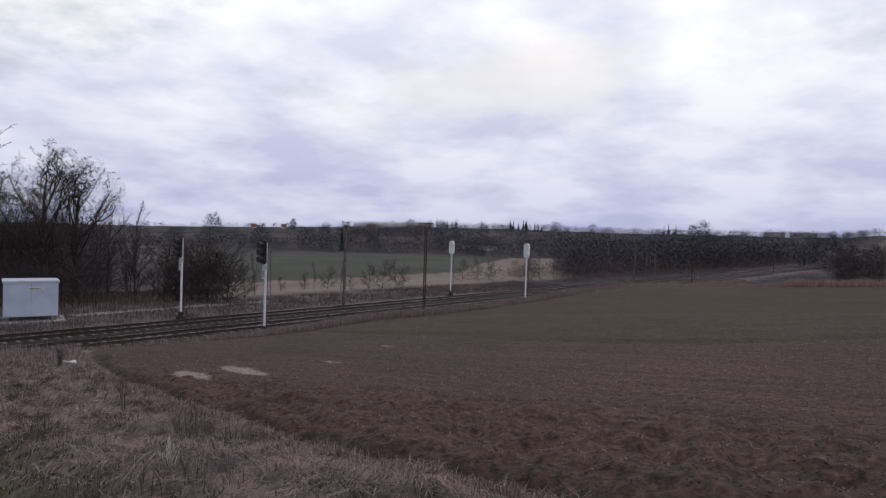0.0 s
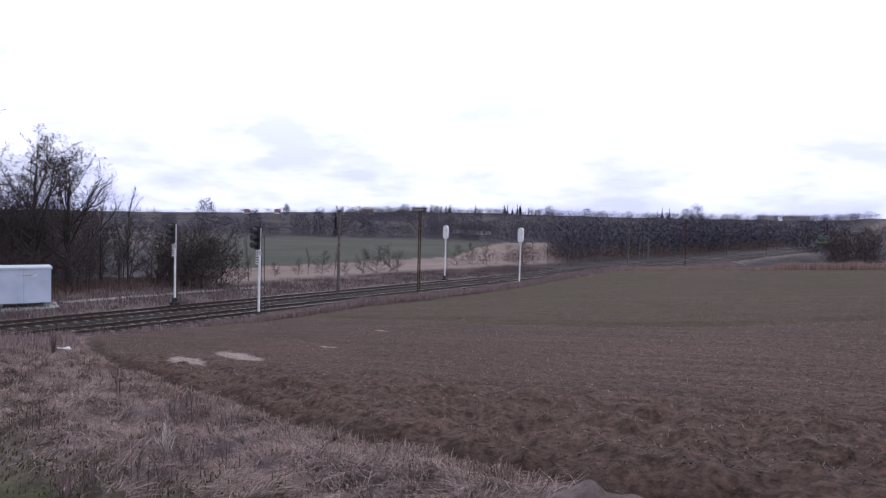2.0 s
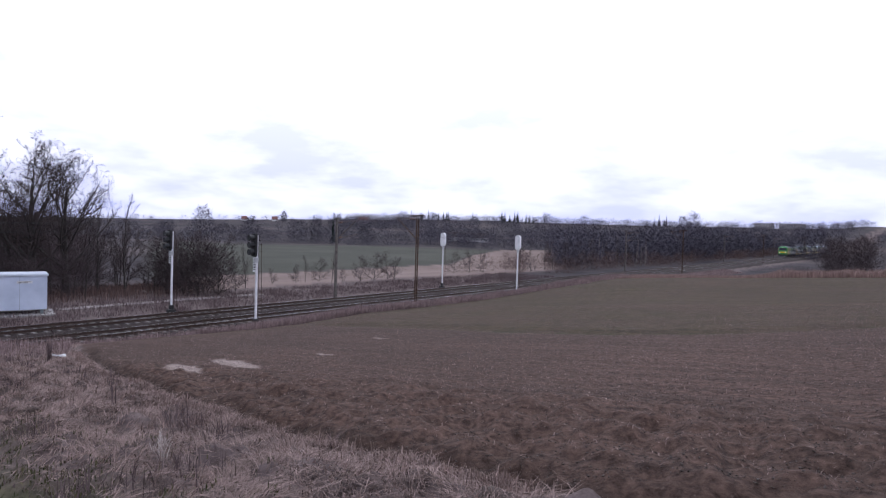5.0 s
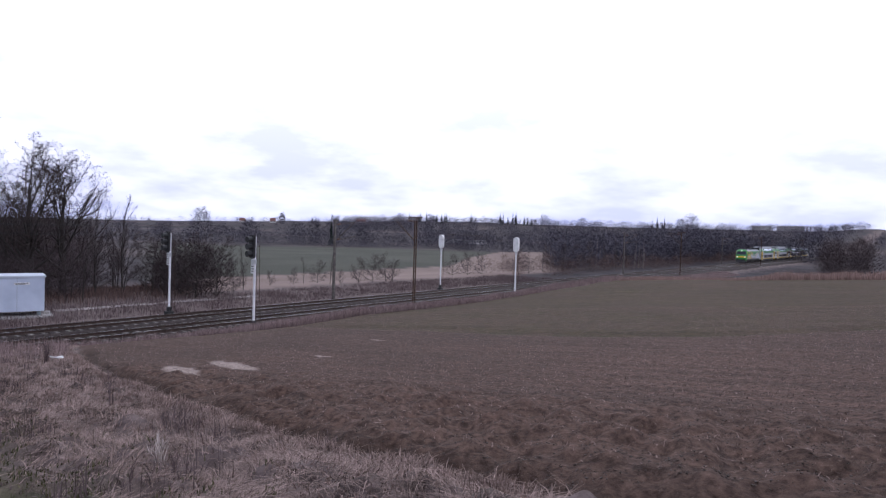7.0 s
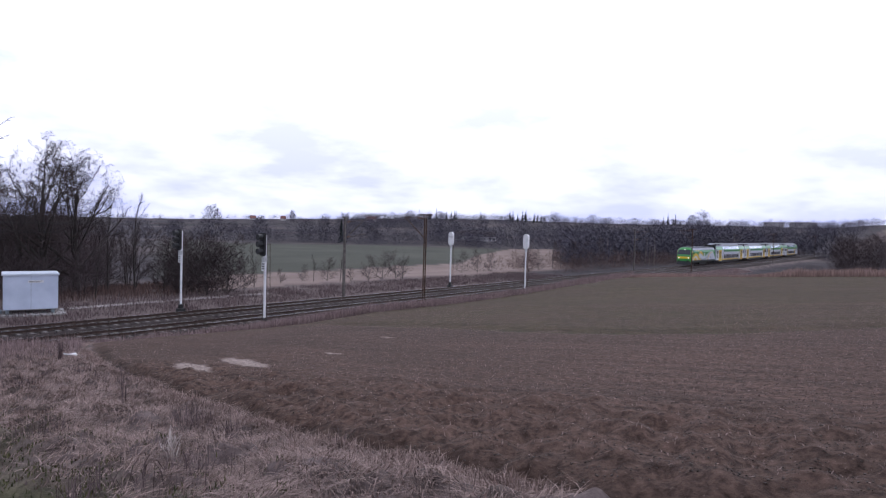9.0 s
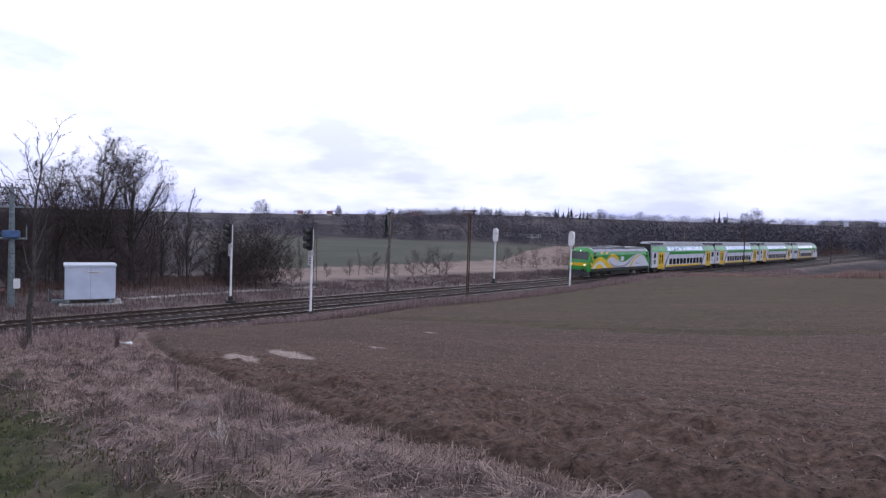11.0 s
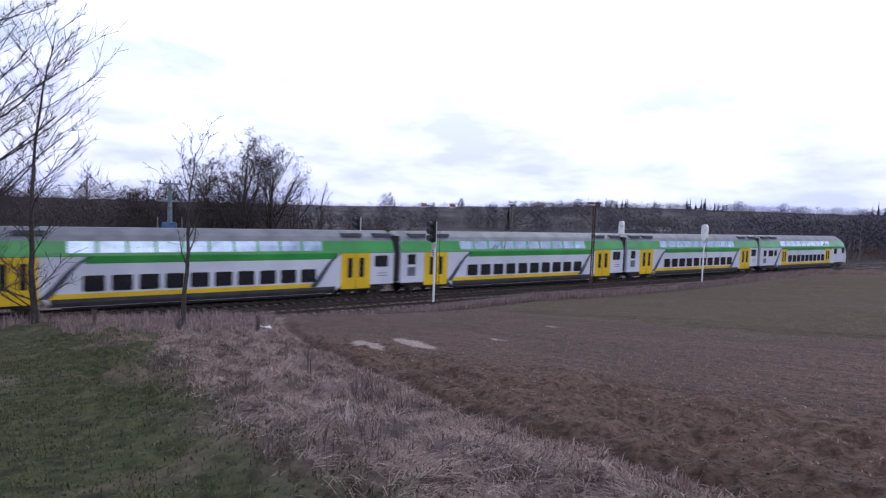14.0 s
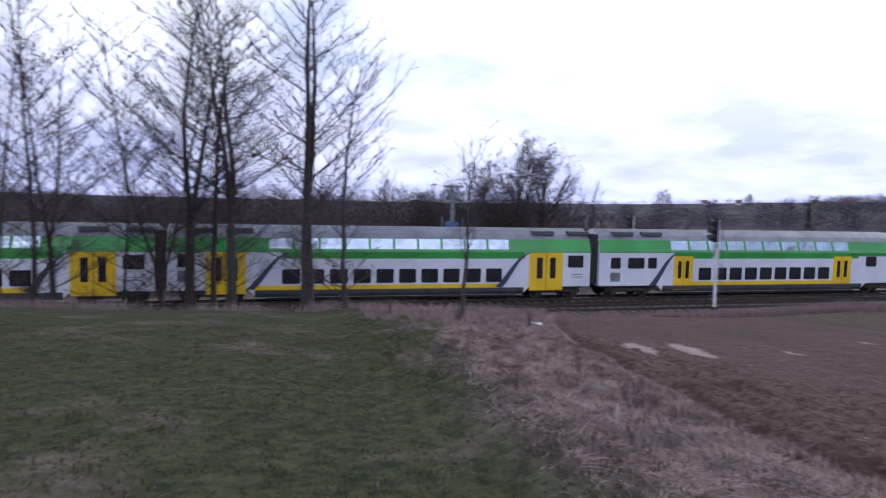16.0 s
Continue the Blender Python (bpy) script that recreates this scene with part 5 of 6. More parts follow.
def grow_alder(seed, tall, radius, reach, fork, stems, lean_most):
    """A slim tree whose trunk parts into near-upright leaders, with long fine rising branches."""
    rng = random.Random(seed)
    wood, twigs = [], []

    def run(p, d, length, r0, r1, steps, bend, rise, into):
        pts, step = [(p, d)], length / steps
        for k in range(steps):
            d = (d + Vector((rng.gauss(0, bend), rng.gauss(0, bend), rng.gauss(0, bend) + rise))).normalized()
            q = p + d * step
            into.append((*p, *q, r0 + (r1 - r0) * k / steps, r0 + (r1 - r0) * (k + 1) / steps))
            p = q
            pts.append((p, d))
        return pts

    def along(pts, t):
        f = min(t, 0.999) * (len(pts) - 1)
        i = int(f)
        return pts[i][0].lerp(pts[i + 1][0], f - i), pts[i][1]

    def limb(p, axis, turn, out, length, r):
        side = Vector((math.cos(turn), math.sin(turn), 0))
        pts = run(p, (side * out + axis * (1 - 0.5 * out)).normalized(), length, r, 0.009, 6, 0.07, 0.03, wood if r > 0.03 else twigs)
        n = max(4, int(length * 4.0))
        for k in range(n):
            b, d = along(pts, 0.15 + 0.85 * (k + rng.random()) / n)
            across = d.cross(Vector((0, 0, 1))).normalized() * (1 if k % 2 else -1) * rng.uniform(0.5, 1.0) + Vector((0, 0, rng.uniform(-0.1, 0.6)))
            tl = 0.25 + length * rng.uniform(0.16, 0.36)
            tw = run(b, (d * 0.8 + across * 0.75).normalized(), tl, 0.0095, 0.007, 3, 0.09, 0.04, twigs)
            for j in range(3):
                c, e = along(tw, rng.uniform(0.3, 1))
                run(c, (e + Vector((rng.gauss(0, 0.5), rng.gauss(0, 0.5), rng.gauss(0.1, 0.35)))).normalized(), tl * rng.uniform(0.25, 0.5), 0.0075, 0.006, 1, 0.1, 0.0, twigs)

    trunk = run(Vector((0, 0, -0.3)), Vector((rng.gauss(0, 0.03), rng.gauss(0, 0.03), 1)).normalized(), fork + 0.3, radius, radius * 0.72, 4, 0.03, 0.03, wood)
    wood.append((0, 0, -0.3, 0, 0, 0.5, radius * 1.5, radius * 0.95))
    top, turn0 = trunk[-1][0], rng.uniform(0, math.tau)
    for k in range(stems):
        a = turn0 + k * math.tau / stems
        lean = rng.uniform(0.6, 1.0) * lean_most
        height_left = (tall - fork) * rng.uniform(0.86, 1.0)
        pts = run(top, Vector((math.cos(a) * lean * 1.3, math.sin(a) * lean * 1.3, 1)).normalized(), height_left, radius * (0.52 if stems > 1 else 0.7), 0.012, 12, 0.05, 0.045, wood)
        n = int(height_left * (3.2 if stems == 1 else 2.6))
        for j in range(n):
            t = 0.03 + 0.97 * (j + rng.random()) / n
            p, d = along(pts, t)
            limb(p, d, j * 2.4 + rng.uniform(-0.5, 0.5), rng.uniform(0.80, 1.15) * (1 - 0.3 * t), reach * (1.25 - 0.80 * t) * rng.uniform(0.6, 1.12), radius * 0.085 * (1 - 0.65 * t) + 0.010)
    for j in range(9):
        p, d = along(trunk, rng.uniform(0.35, 1))
        limb(p, d, rng.uniform(0, math.tau), 1.0, reach * rng.uniform(0.4, 0.95), 0.03)
    return wood, twigs


def build_near_trees():
    for az, d, tall, wide, r, seed, stems, fork, lean in NEAR_TREES:
        x, y = polar(az, d)
        wood, twigs = grow_alder(seed, tall, r, wide, fork, stems, lean)
        tree = tagged(new("bare_tree"), "tall slender leafless alder at the edge of the field", "tree", "alders by the line")
        tree.matrix_basis = pose(x, y, h(x, y))
        attach("trunk", fast_mesh("trunk", *tube_arrays(wood, 8), BARK), tree, "dark bare trunk and limbs")
        attach("crown", fast_mesh("crown", *tube_arrays(twigs, 3), TWIG), tree, "leafless twigs")
    x, y = polar(37.6, 20.9)
    build_tree("sapling", "thin leafless sapling standing in dry grass", 31, x, y, tall=6.6, radius=0.085, spread=0.55, limbs=12, first=0.35, up=0.3, levels=3, kids=(5, 4, 3), lengths=(0.34, 0.4, 0.4), size=(6.6, 1.5))


build_near_trees()


# large round-crowned trees behind the line
BIG_TREES = [(32.9, 66, 14.3, 5.6, 0.42, 41), (30.6, 67, 13.8, 5.0, 0.38, 42), (35.9, 69, 12.0, 4.2, 0.28, 43), (38.6, 70, 10.0, 3.0, 0.24, 44), (34.5, 75, 11.5, 4.0, 0.3, 45), (41.5, 72, 9.5, 3.2, 0.22, 46)]


def build_big_trees():
    for az, d, tall, wide, r, seed in BIG_TREES:
        x, y = polar(az, d)
        build_tree("bare_tree", "large round-crowned leafless tree behind the railway", seed, x, y, group="trees behind the line", thick=1.25, size=(tall * 1.04, wide * 1.05), dome=0.5,
                   tall=tall * 0.62, radius=r, spread=0.80, limbs=18, first=0.16, up=0.26, kids=(12, 9, 5), trunk_bend=0.05, lengths=(0.85, 0.48, 0.42), slim=0.42)


build_big_trees()


def build_thicket():
    """Bushes and thin trees between the line and the fields: a few shapes, placed many times."""
    shapes = []
    for k in range(4):
        t = build_tree("bush", "leafless dark bush of many thin stems", 60 + k, *polar(22.2 + 2.1 * k, 64 + 2 * k), group="bushes behind the line", thick=2.3, category="bush", twig=TWIG_MID,
                       tall=5.0, radius=0.06, spread=1.0, limbs=24, first=0.02, up=0.30, levels=3, kids=(7, 4, 2), lengths=(0.62, 0.45, 0.4))
        shapes.append(t)
    thin = []
    for k in range(4):
        t = build_tree("thin_tree", "thin leafless young tree", 70 + k, *polar(26.5 + 2.0 * k, 66 + 1.5 * k), group="young trees behind the line", thick=1.4, twig=TWIG_MID,
                       tall=8.5, radius=0.09, spread=0.5, limbs=20, first=0.25, up=0.3, levels=3, kids=(6, 4, 3), lengths=(0.3, 0.45, 0.4))
        thin.append(t)
    rng = random.Random(8)

    def put(src, az, d, size):
        x, y = polar(az, d)
        c = copy_thing(src, Matrix())
        c.matrix_basis = pose(x, y, h(x, y), 0, 0, rng.uniform(0, 360)) @ Matrix.Scale(size, 4)

    for az, d, size in ((21.0, 62, 1.0), (19.4, 63, 0.95), (23.4, 66, 0.9), (18.0, 66, 0.6), (33.0, 60, 0.55), (36.5, 63, 0.8), (39.0, 64, 0.9), (42.0, 62, 0.8), (45.0, 60, 1.0),
                        (47.5, 58, 1.0), (50.0, 56, 0.9), (53.0, 56, 1.1), (56.0, 54, 1.0), (59.0, 54, 1.2), (62.0, 52, 1.1), (65.5, 52, 1.2), (69.0, 52, 1.1), (73.0, 50, 1.2)):
        put(rng.choice(shapes), az, d, size)
    for k in range(52):
        az = rng.uniform(22, 76)
        put(rng.choice(thin), az, rng.uniform(60, 82) if az < 34 else rng.uniform(57, 88), rng.uniform(0.45, 0.75) if az < 34 else rng.uniform(0.7, 1.1))
    # low saplings along the tan field
    for az, d, size in ((13.0, 78, 0.35), (11.0, 80, 0.5), (7.4, 80, 0.55), (6.2, 82, 0.62), (5.0, 84, 0.6), (4.4, 82, 0.5), (-0.9, 100, 0.6), (-2.3, 102, 0.62), (-3.6, 104, 0.6),
                        (-6.8, 108, 0.7), (-7.7, 110, 0.6), (-9.6, 118, 0.85), (-10.6, 120, 0.9), (-11.8, 124, 0.9), (-13.0, 130, 1.0), (9.0, 79, 0.3), (15.0, 76, 0.3)):
        put(rng.choice(shapes), az, d, size)
    for az, d, size in ((9.9, 78, 0.42), (12.2, 79, 0.35), (-8.9, 118, 0.5), (-14.2, 140, 0.6), (-15.1, 142, 0.62), (-16.0, 146, 0.7), (17.2, 70, 0.5)):
        put(rng.choice(thin), az, d, size)


build_thicket()


# ---------------------------------------------------------------- far woods, hedges and ridge
def twig_cloud(places, per, mat, name, label, kind_width=1.0, category="woods"):
    """Many far bare trees in one mesh: a stem and a spray of long thin twigs each. places: x, y, height, half width."""
    rng = np.random.default_rng(len(places))
    P = np.asarray(places, float)
    n = len(P)
    z = height(P[:, 0], P[:, 1])
    m = n * per
    c = np.repeat(np.stack([P[:, 0], P[:, 1], z], 1), per, 0)
    H, W = np.repeat(P[:, 2], per), np.repeat(P[:, 3], per)
    a = rng.uniform(0, math.tau, m)
    t = rng.beta(1.3, 1.25, m)
    rad = W * np.sin(np.pi * np.clip(0.16 + 0.80 * t, 0, 1)) ** 0.7 * np.sqrt(rng.uniform(0.02, 1, m))
    start = c + np.stack([rad * np.cos(a), rad * np.sin(a), H * (0.02 + 0.90 * t)], 1)
    b = a + rng.normal(0, 0.8, m)
    reach = np.minimum(H, 9) * rng.uniform(0.08, 0.30, m)
    rise = rng.uniform(-0.15, 1.0, m)
    end = start + np.stack([np.cos(b) * reach * 0.8, np.sin(b) * reach * 0.8, reach * rise], 1)
    wide = H * 0.0085 * kind_width * rng.uniform(0.5, 1.7, m)
    q = rng.uniform(0, math.tau, m)
    side = np.stack([np.cos(q), np.sin(q), rng.normal(0, 0.5, m)], 1) * wide[:, None]
    v = np.stack([start - side, start + side, end], 1).reshape(-1, 3)
    f = np.arange(m * 3).reshape(-1, 3)
    # stems as thin three-sided spikes
    b = np.stack([P[:, 0], P[:, 1], z - 0.5], 1)
    sv = []
    for k in range(3):
        sv.append(b + np.stack([np.cos(k * 2.09) * P[:, 2] * 0.007, np.sin(k * 2.09) * P[:, 2] * 0.007, 0 * z], 1))
    sv.append(b + np.stack([0 * z, 0 * z, P[:, 2] * 0.6], 1))
    sv = np.stack(sv, 1).reshape(-1, 3)
    sf = (np.arange(n)[:, None, None] * 4 + np.array([[0, 1, 3], [1, 2, 3], [2, 0, 3]])[None]).reshape(-1, 3) + len(v)
    ob = new(name, fast_mesh(name, np.concatenate([v, sv]), np.concatenate([f, sf]), mat))
    return tagged(ob, label, category, kind="stuff")


def conifer_cloud(places, name, label):
    rng = np.random.default_rng(77)
    v, f = [], []
    for x, y, tall, w in places:
        z = h(x, y)
        for k in range(46):
            t = rng.uniform(0.05, 1)
            a = rng.uniform(0, math.tau)
            r = w * (1 - t) + 0.15
            c, s_ = math.cos(a), math.sin(a)
            i = len(v)
            zz = z + tall * t
            v += [(x + c * r, y + s_ * r, zz - 0.08 * tall), (x - s_ * r * 0.5, y + c * r * 0.5, zz), (x + s_ * r * 0.5, y - c * r * 0.5, zz), (x, y, zz + 0.10 * tall)]
            f += [(i, i + 1, i + 3), (i, i + 3, i + 2), (i, i + 2, i + 1)]
    tagged(new(name, fast_mesh(name, np.array(v), np.array(f), CONIFER)), label, "conifers", kind="stuff")


def build_far():
    rng = random.Random(21)
    woods = []
    # wooded slope beyond the valley
    for k in range(2600):
        az = rng.uniform(-44, 9)
        d = rng.uniform(330, 980) if az < 2 else rng.uniform(560, 980)
        if az < -27:
            d = rng.uniform(520, 1000)
        woods.append((*polar(az, d), rng.uniform(6, 11), rng.uniform(3.5, 6.5)))
    # wood right behind the line
    for k in range(620):
        az = rng.uniform(-27, -9.8)
        d = rng.uniform(190, 330) * (1 if az > -22 else 1.1)
        woods.append((*polar(az, d), rng.uniform(7, 12), rng.uniform(2.4, 4.2)))
    for k in range(700):
        p = tr(rng.uniform(40, 330), -12 - 60 * rng.random() ** 1.4)
        if math.degrees(math.atan2(-p.x, p.y)) < -10.2:
            woods.append((p.x, p.y, rng.uniform(4.5, 8.5), rng.uniform(1.6, 3.0)))
    # hedges between the fields and along the far slope
    for k in range(260):
        az = rng.uniform(-3, 40)
        woods.append((*polar(az, 372 + 14 * math.sin(az * 0.5) + rng.uniform(-10, 10)), rng.uniform(3, 9), rng.uniform(2.5, 5)))
    for base, count, tilt in ((455, 120, 2.0), (540, 150, -3.0), (640, 170, 2.5), (770, 200, -2.0), (930, 260, 1.0), (1010, 330, 0.0)):
        for k in range(count):
            az = rng.uniform(0, 76)
            if math.sin(az * 0.55 + base) > -0.45:
                woods.append((*polar(az, base + tilt * az + rng.uniform(-12, 12)), rng.uniform(3, 8), rng.uniform(2.5, 5)))
    for k in range(1500):
        az = rng.uniform(-2, 76)
        woods.append((*polar(az, rng.uniform(420, 1020)), rng.uniform(1.5, 5.5), rng.uniform(3, 7)))
    # nothing grows on the line or between it and the low hill
    woods = [w for w in woods if not -9 < (w[0] - BASE.x) * ACROSS.x + (w[1] - BASE.y) * ACROSS.y < 14]
    left = []
    for k in range(560):
        az = rng.uniform(29, 84)
        d = rng.uniform(72, 190)
        left.append((*polar(az, d), rng.uniform(5.5, 11.0) * (0.8 + d / 500) * (1.22 if 38 < az < 58 else 0.95), rng.uniform(1.8, 3.4)))
    twig_cloud(left, 420, TWIG_MID, "woodland", "dense purple-brown leafless woodland behind the railway", 0.28)
    twig_cloud(woods, 140, TWIG_HAZED, "far_woods", "distant leafless woods and hedges, twigs tinted with bluish haze")
    # groups that stand out
    out = []
    for az, d, tall, w in ((20.7, 420, 22, 9), (16.9, 430, 16, 7), (19.0, 500, 8, 10), (23.7, 520, 10, 9), (26.5, 600, 9, 12), (11.4, 410, 17, 6), (14.2, 800, 14, 5), (9.6, 390, 19, 8), (13.0, 400, 15, 9), (7.0, 395, 15, 6),
                           (-21.2, 700, 24, 10), (-20.3, 720, 20, 8), (3.8, 900, 14, 8), (1.0, 950, 12, 10), (-9.0, 900, 15, 10), (-12.0, 940, 13, 9), (-30.0, 260, 12, 6), (-28.8, 270, 10, 5)):
        for j in range(4):
            x, y = polar(az + rng.uniform(-0.25, 0.25), d + rng.uniform(-6, 6))
            out.append((x, y, tall * rng.uniform(0.85, 1.05), w * 0.75))
    twig_cloud(out, 420, TWIG_HAZED, "tall_far_trees", "tall leafless trees standing above the distant hedges", 0.75)
    cons = []
    for k in range(26):
        az = rng.choice((rng.uniform(-8, 4), rng.uniform(-8, -4), rng.uniform(-19.5, -18), rng.uniform(0, 3)))
        cons.append((*polar(az, rng.uniform(840, 960)), rng.uniform(9, 17), rng.uniform(2, 3.2)))
    cons.append((*polar(9.9, 380), 15, 2.8))
    conifer_cloud(cons, "far_conifers", "dark green conifers on the distant ridge")
    # scrub on the near side of the line, far along it
    scrub = []
    for lo, hi, near, far, tall, n in ((-33.8, -30.8, 150, 168, 8.2, 34), (-30.8, -27.6, 140, 160, 2.0, 22), (-44, -33.8, 150, 190, 5.0, 46), (-27.6, -25.0, 150, 175, 1.5, 10)):
        for k in range(n):
            scrub.append((*polar(rng.uniform(lo, hi), rng.uniform(near, far)), tall * rng.uniform(0.75, 1.05), rng.uniform(1.4, 2.8)))
    for k in range(26):
        scrub.append((*polar(rng.uniform(19.3, 24.0), rng.uniform(62, 67)), rng.uniform(3.8, 5.6), rng.uniform(1.0, 1.8)))
    for k in range(24):
        scrub.append((*polar(rng.uniform(28.0, 36.0), rng.uniform(61, 70)), rng.uniform(2.5, 4.6), rng.uniform(1.0, 1.8)))
    low_growth = []
    for k in range(420):
        p = tr(rng.uniform(18, 260), -5.5 - 16 * rng.random() ** 1.3)
        low_growth.append((p.x, p.y, rng.uniform(1.2, 3.6), rng.uniform(0.9, 2.0)))
    twig_cloud(low_growth, 170, TWIG_RED, "low_growth", "reddish-brown leafless young growth along the line", 0.8, "scrub")
    twig_cloud(scrub, 320, TWIG_MID, "scrub", "dense dark leafless scrub beside the line", 0.4, "scrub")


build_far()


def build_birches():
    rng = random.Random(4)
    segs = []
    for k in range(30):
        x, y = polar(rng.uniform(-17.5, -9.0), rng.uniform(150, 190))
        z = h(x, y)
        tall = rng.uniform(4, 6.5)
        segs.append((x, y, z - 0.3, x + rng.uniform(-0.3, 0.3), y, z + tall, rng.uniform(0.09, 0.16), 0.03))
    v, f = tube_arrays(segs, 6)
    tagged(new("birch_stems", fast_mesh("birch_stems", v, f, BIRCH)), "pale slim birch stems at the edge of the wood", "trees", kind="stuff")


build_birches()


def build_far_houses():
    rng = random.Random(12)
    for az, d, w, tall, roof in ((7.3, 780, 11, 3.6, ROOF_RED), (14.9, 850, 6, 2.4, ROOF_RED), (17.4, 870, 6, 2.4, ROOF_RED), (-1.2, 470, 16, 3.0, ROOF_OLD), (-3.0, 460, 12, 3.0, ROOF_OLD)):
        x, y = polar(az, d)
        hs = tagged(new("far_house"), "small distant house with a pitched roof", "house", group="houses on the ridge")
        hs.matrix_basis = pose(x, y, h(x, y), 0, 0, az + rng.uniform(-20, 20))
        part("wall", boxes((-w / 2, w / 2, -4, 4, -4, tall)), PLASTER, hs)
        bm = bmesh.new()
        shell(bm, [[(e * (w / 2 + 0.5), -4.6, tall - 0.2), (e * (w / 2 + 0.5), 0, tall + 3.6), (e * (w / 2 + 0.5), 4.6, tall - 0.2)] for e in (-1, 1)])
        part("roof", bm, roof, hs)
        for k in range(3):
            part("window", boxes((-w / 3 + k * w / 3 - 0.5, -w / 3 + k * w / 3 + 0.5, -4.05, -3.98, 1.0, 2.4)), DARK_PANE, hs)
    for az, w in ((-26.35, 34), (-28.35, 44)):
        x, y = polar(az, 1350)
        blk = tagged(new("apartment_block"), "long pale prefabricated apartment block on the horizon", "apartment building", group="far apartment blocks")
        blk.matrix_basis = pose(x, y, h(x, y) - 2, 0, 0, az)
        part("wall", boxes((-w / 2, w / 2, -6, 6, 0, 16)), PLASTER, blk)
        part("roof", boxes((-w / 2 - 0.4, w / 2 + 0.4, -6.4, 6.4, 15.8, 16.4)), ROOF_OLD, blk)
        me = None
        for fl in range(5):
            for k in range(int(w / 4)):
                if me is None:
                    first = part("window", boxes((-0.8, 0.8, -6.06, -5.98, -0.8, 0.8)), DARK_PANE, blk, at=pose(-w / 2 + 2 + k * 4, 0, 2.2 + fl * 2.9))
                    me = first.data
                else:
                    attach("window", me, blk, at=pose(-w / 2 + 2 + k * 4, 0, 2.2 + fl * 2.9))


build_far_houses()


# ---------------------------------------------------------------- grass
def blades(name, label, mat, s, o, tall, width, lean, seed, comb=0.0, category="grass"):
    """Grass blades, one thin bent strip of two triangles each, at places along and across the line."""
    rng = np.random.default_rng(seed)
    n = len(s)
    x, y = BASE.x + ALONG.x * s + ACROSS.x * o, BASE.y + ALONG.y * s + ACROSS.y * o
    z = height(x, y) - 0.01
    a, b = rng.uniform(0, math.tau, n), rng.uniform(0, math.tau, n)
    if comb:
        b = 3.0 * ripple(x, y, 2.2, 9) + rng.normal(0, comb, n)
    ln = np.abs(rng.normal(lean, lean * 0.4, n)) if comb else np.abs(rng.normal(0, lean, n))
    side = np.stack([np.cos(a), np.sin(a), 0 * a], 1) * (width * rng.uniform(0.6, 1.4, n))[:, None]
    base = np.stack([x, y, z], 1)
    tip = base + np.stack([np.cos(b) * ln * tall, np.sin(b) * ln * tall, tall * np.maximum(0.25, 1 - 0.5 * ln)], 1)
    mid = base + np.stack([np.cos(b) * ln * tall * 0.3, np.sin(b) * ln * tall * 0.3, tall * 0.55 * np.maximum(0.35, 1 - 0.3 * ln)], 1)
    v = np.stack([base - side, base + side, mid + side * 0.8, mid - side * 0.8, tip], 1).reshape(-1, 3)
    i = np.arange(n)[:, None] * 5
    f = np.concatenate([i + np.array([[0, 1, 2]]), i + np.array([[0, 2, 3]]), i + np.array([[3, 2, 4]])])
    tagged(new(name, fast_mesh(name, v, f, mat)), label, category, kind="stuff")


def tufted(rng, n, clumps, size, s_range, o_range):
    """Places gathered in tussocks."""
    cs, co = rng.uniform(*s_range, clumps), rng.uniform(*o_range, clumps)
    k = rng.integers(0, clumps, n)
    return cs[k] + rng.normal(0, size, n), co[k] + rng.normal(0, size, n)


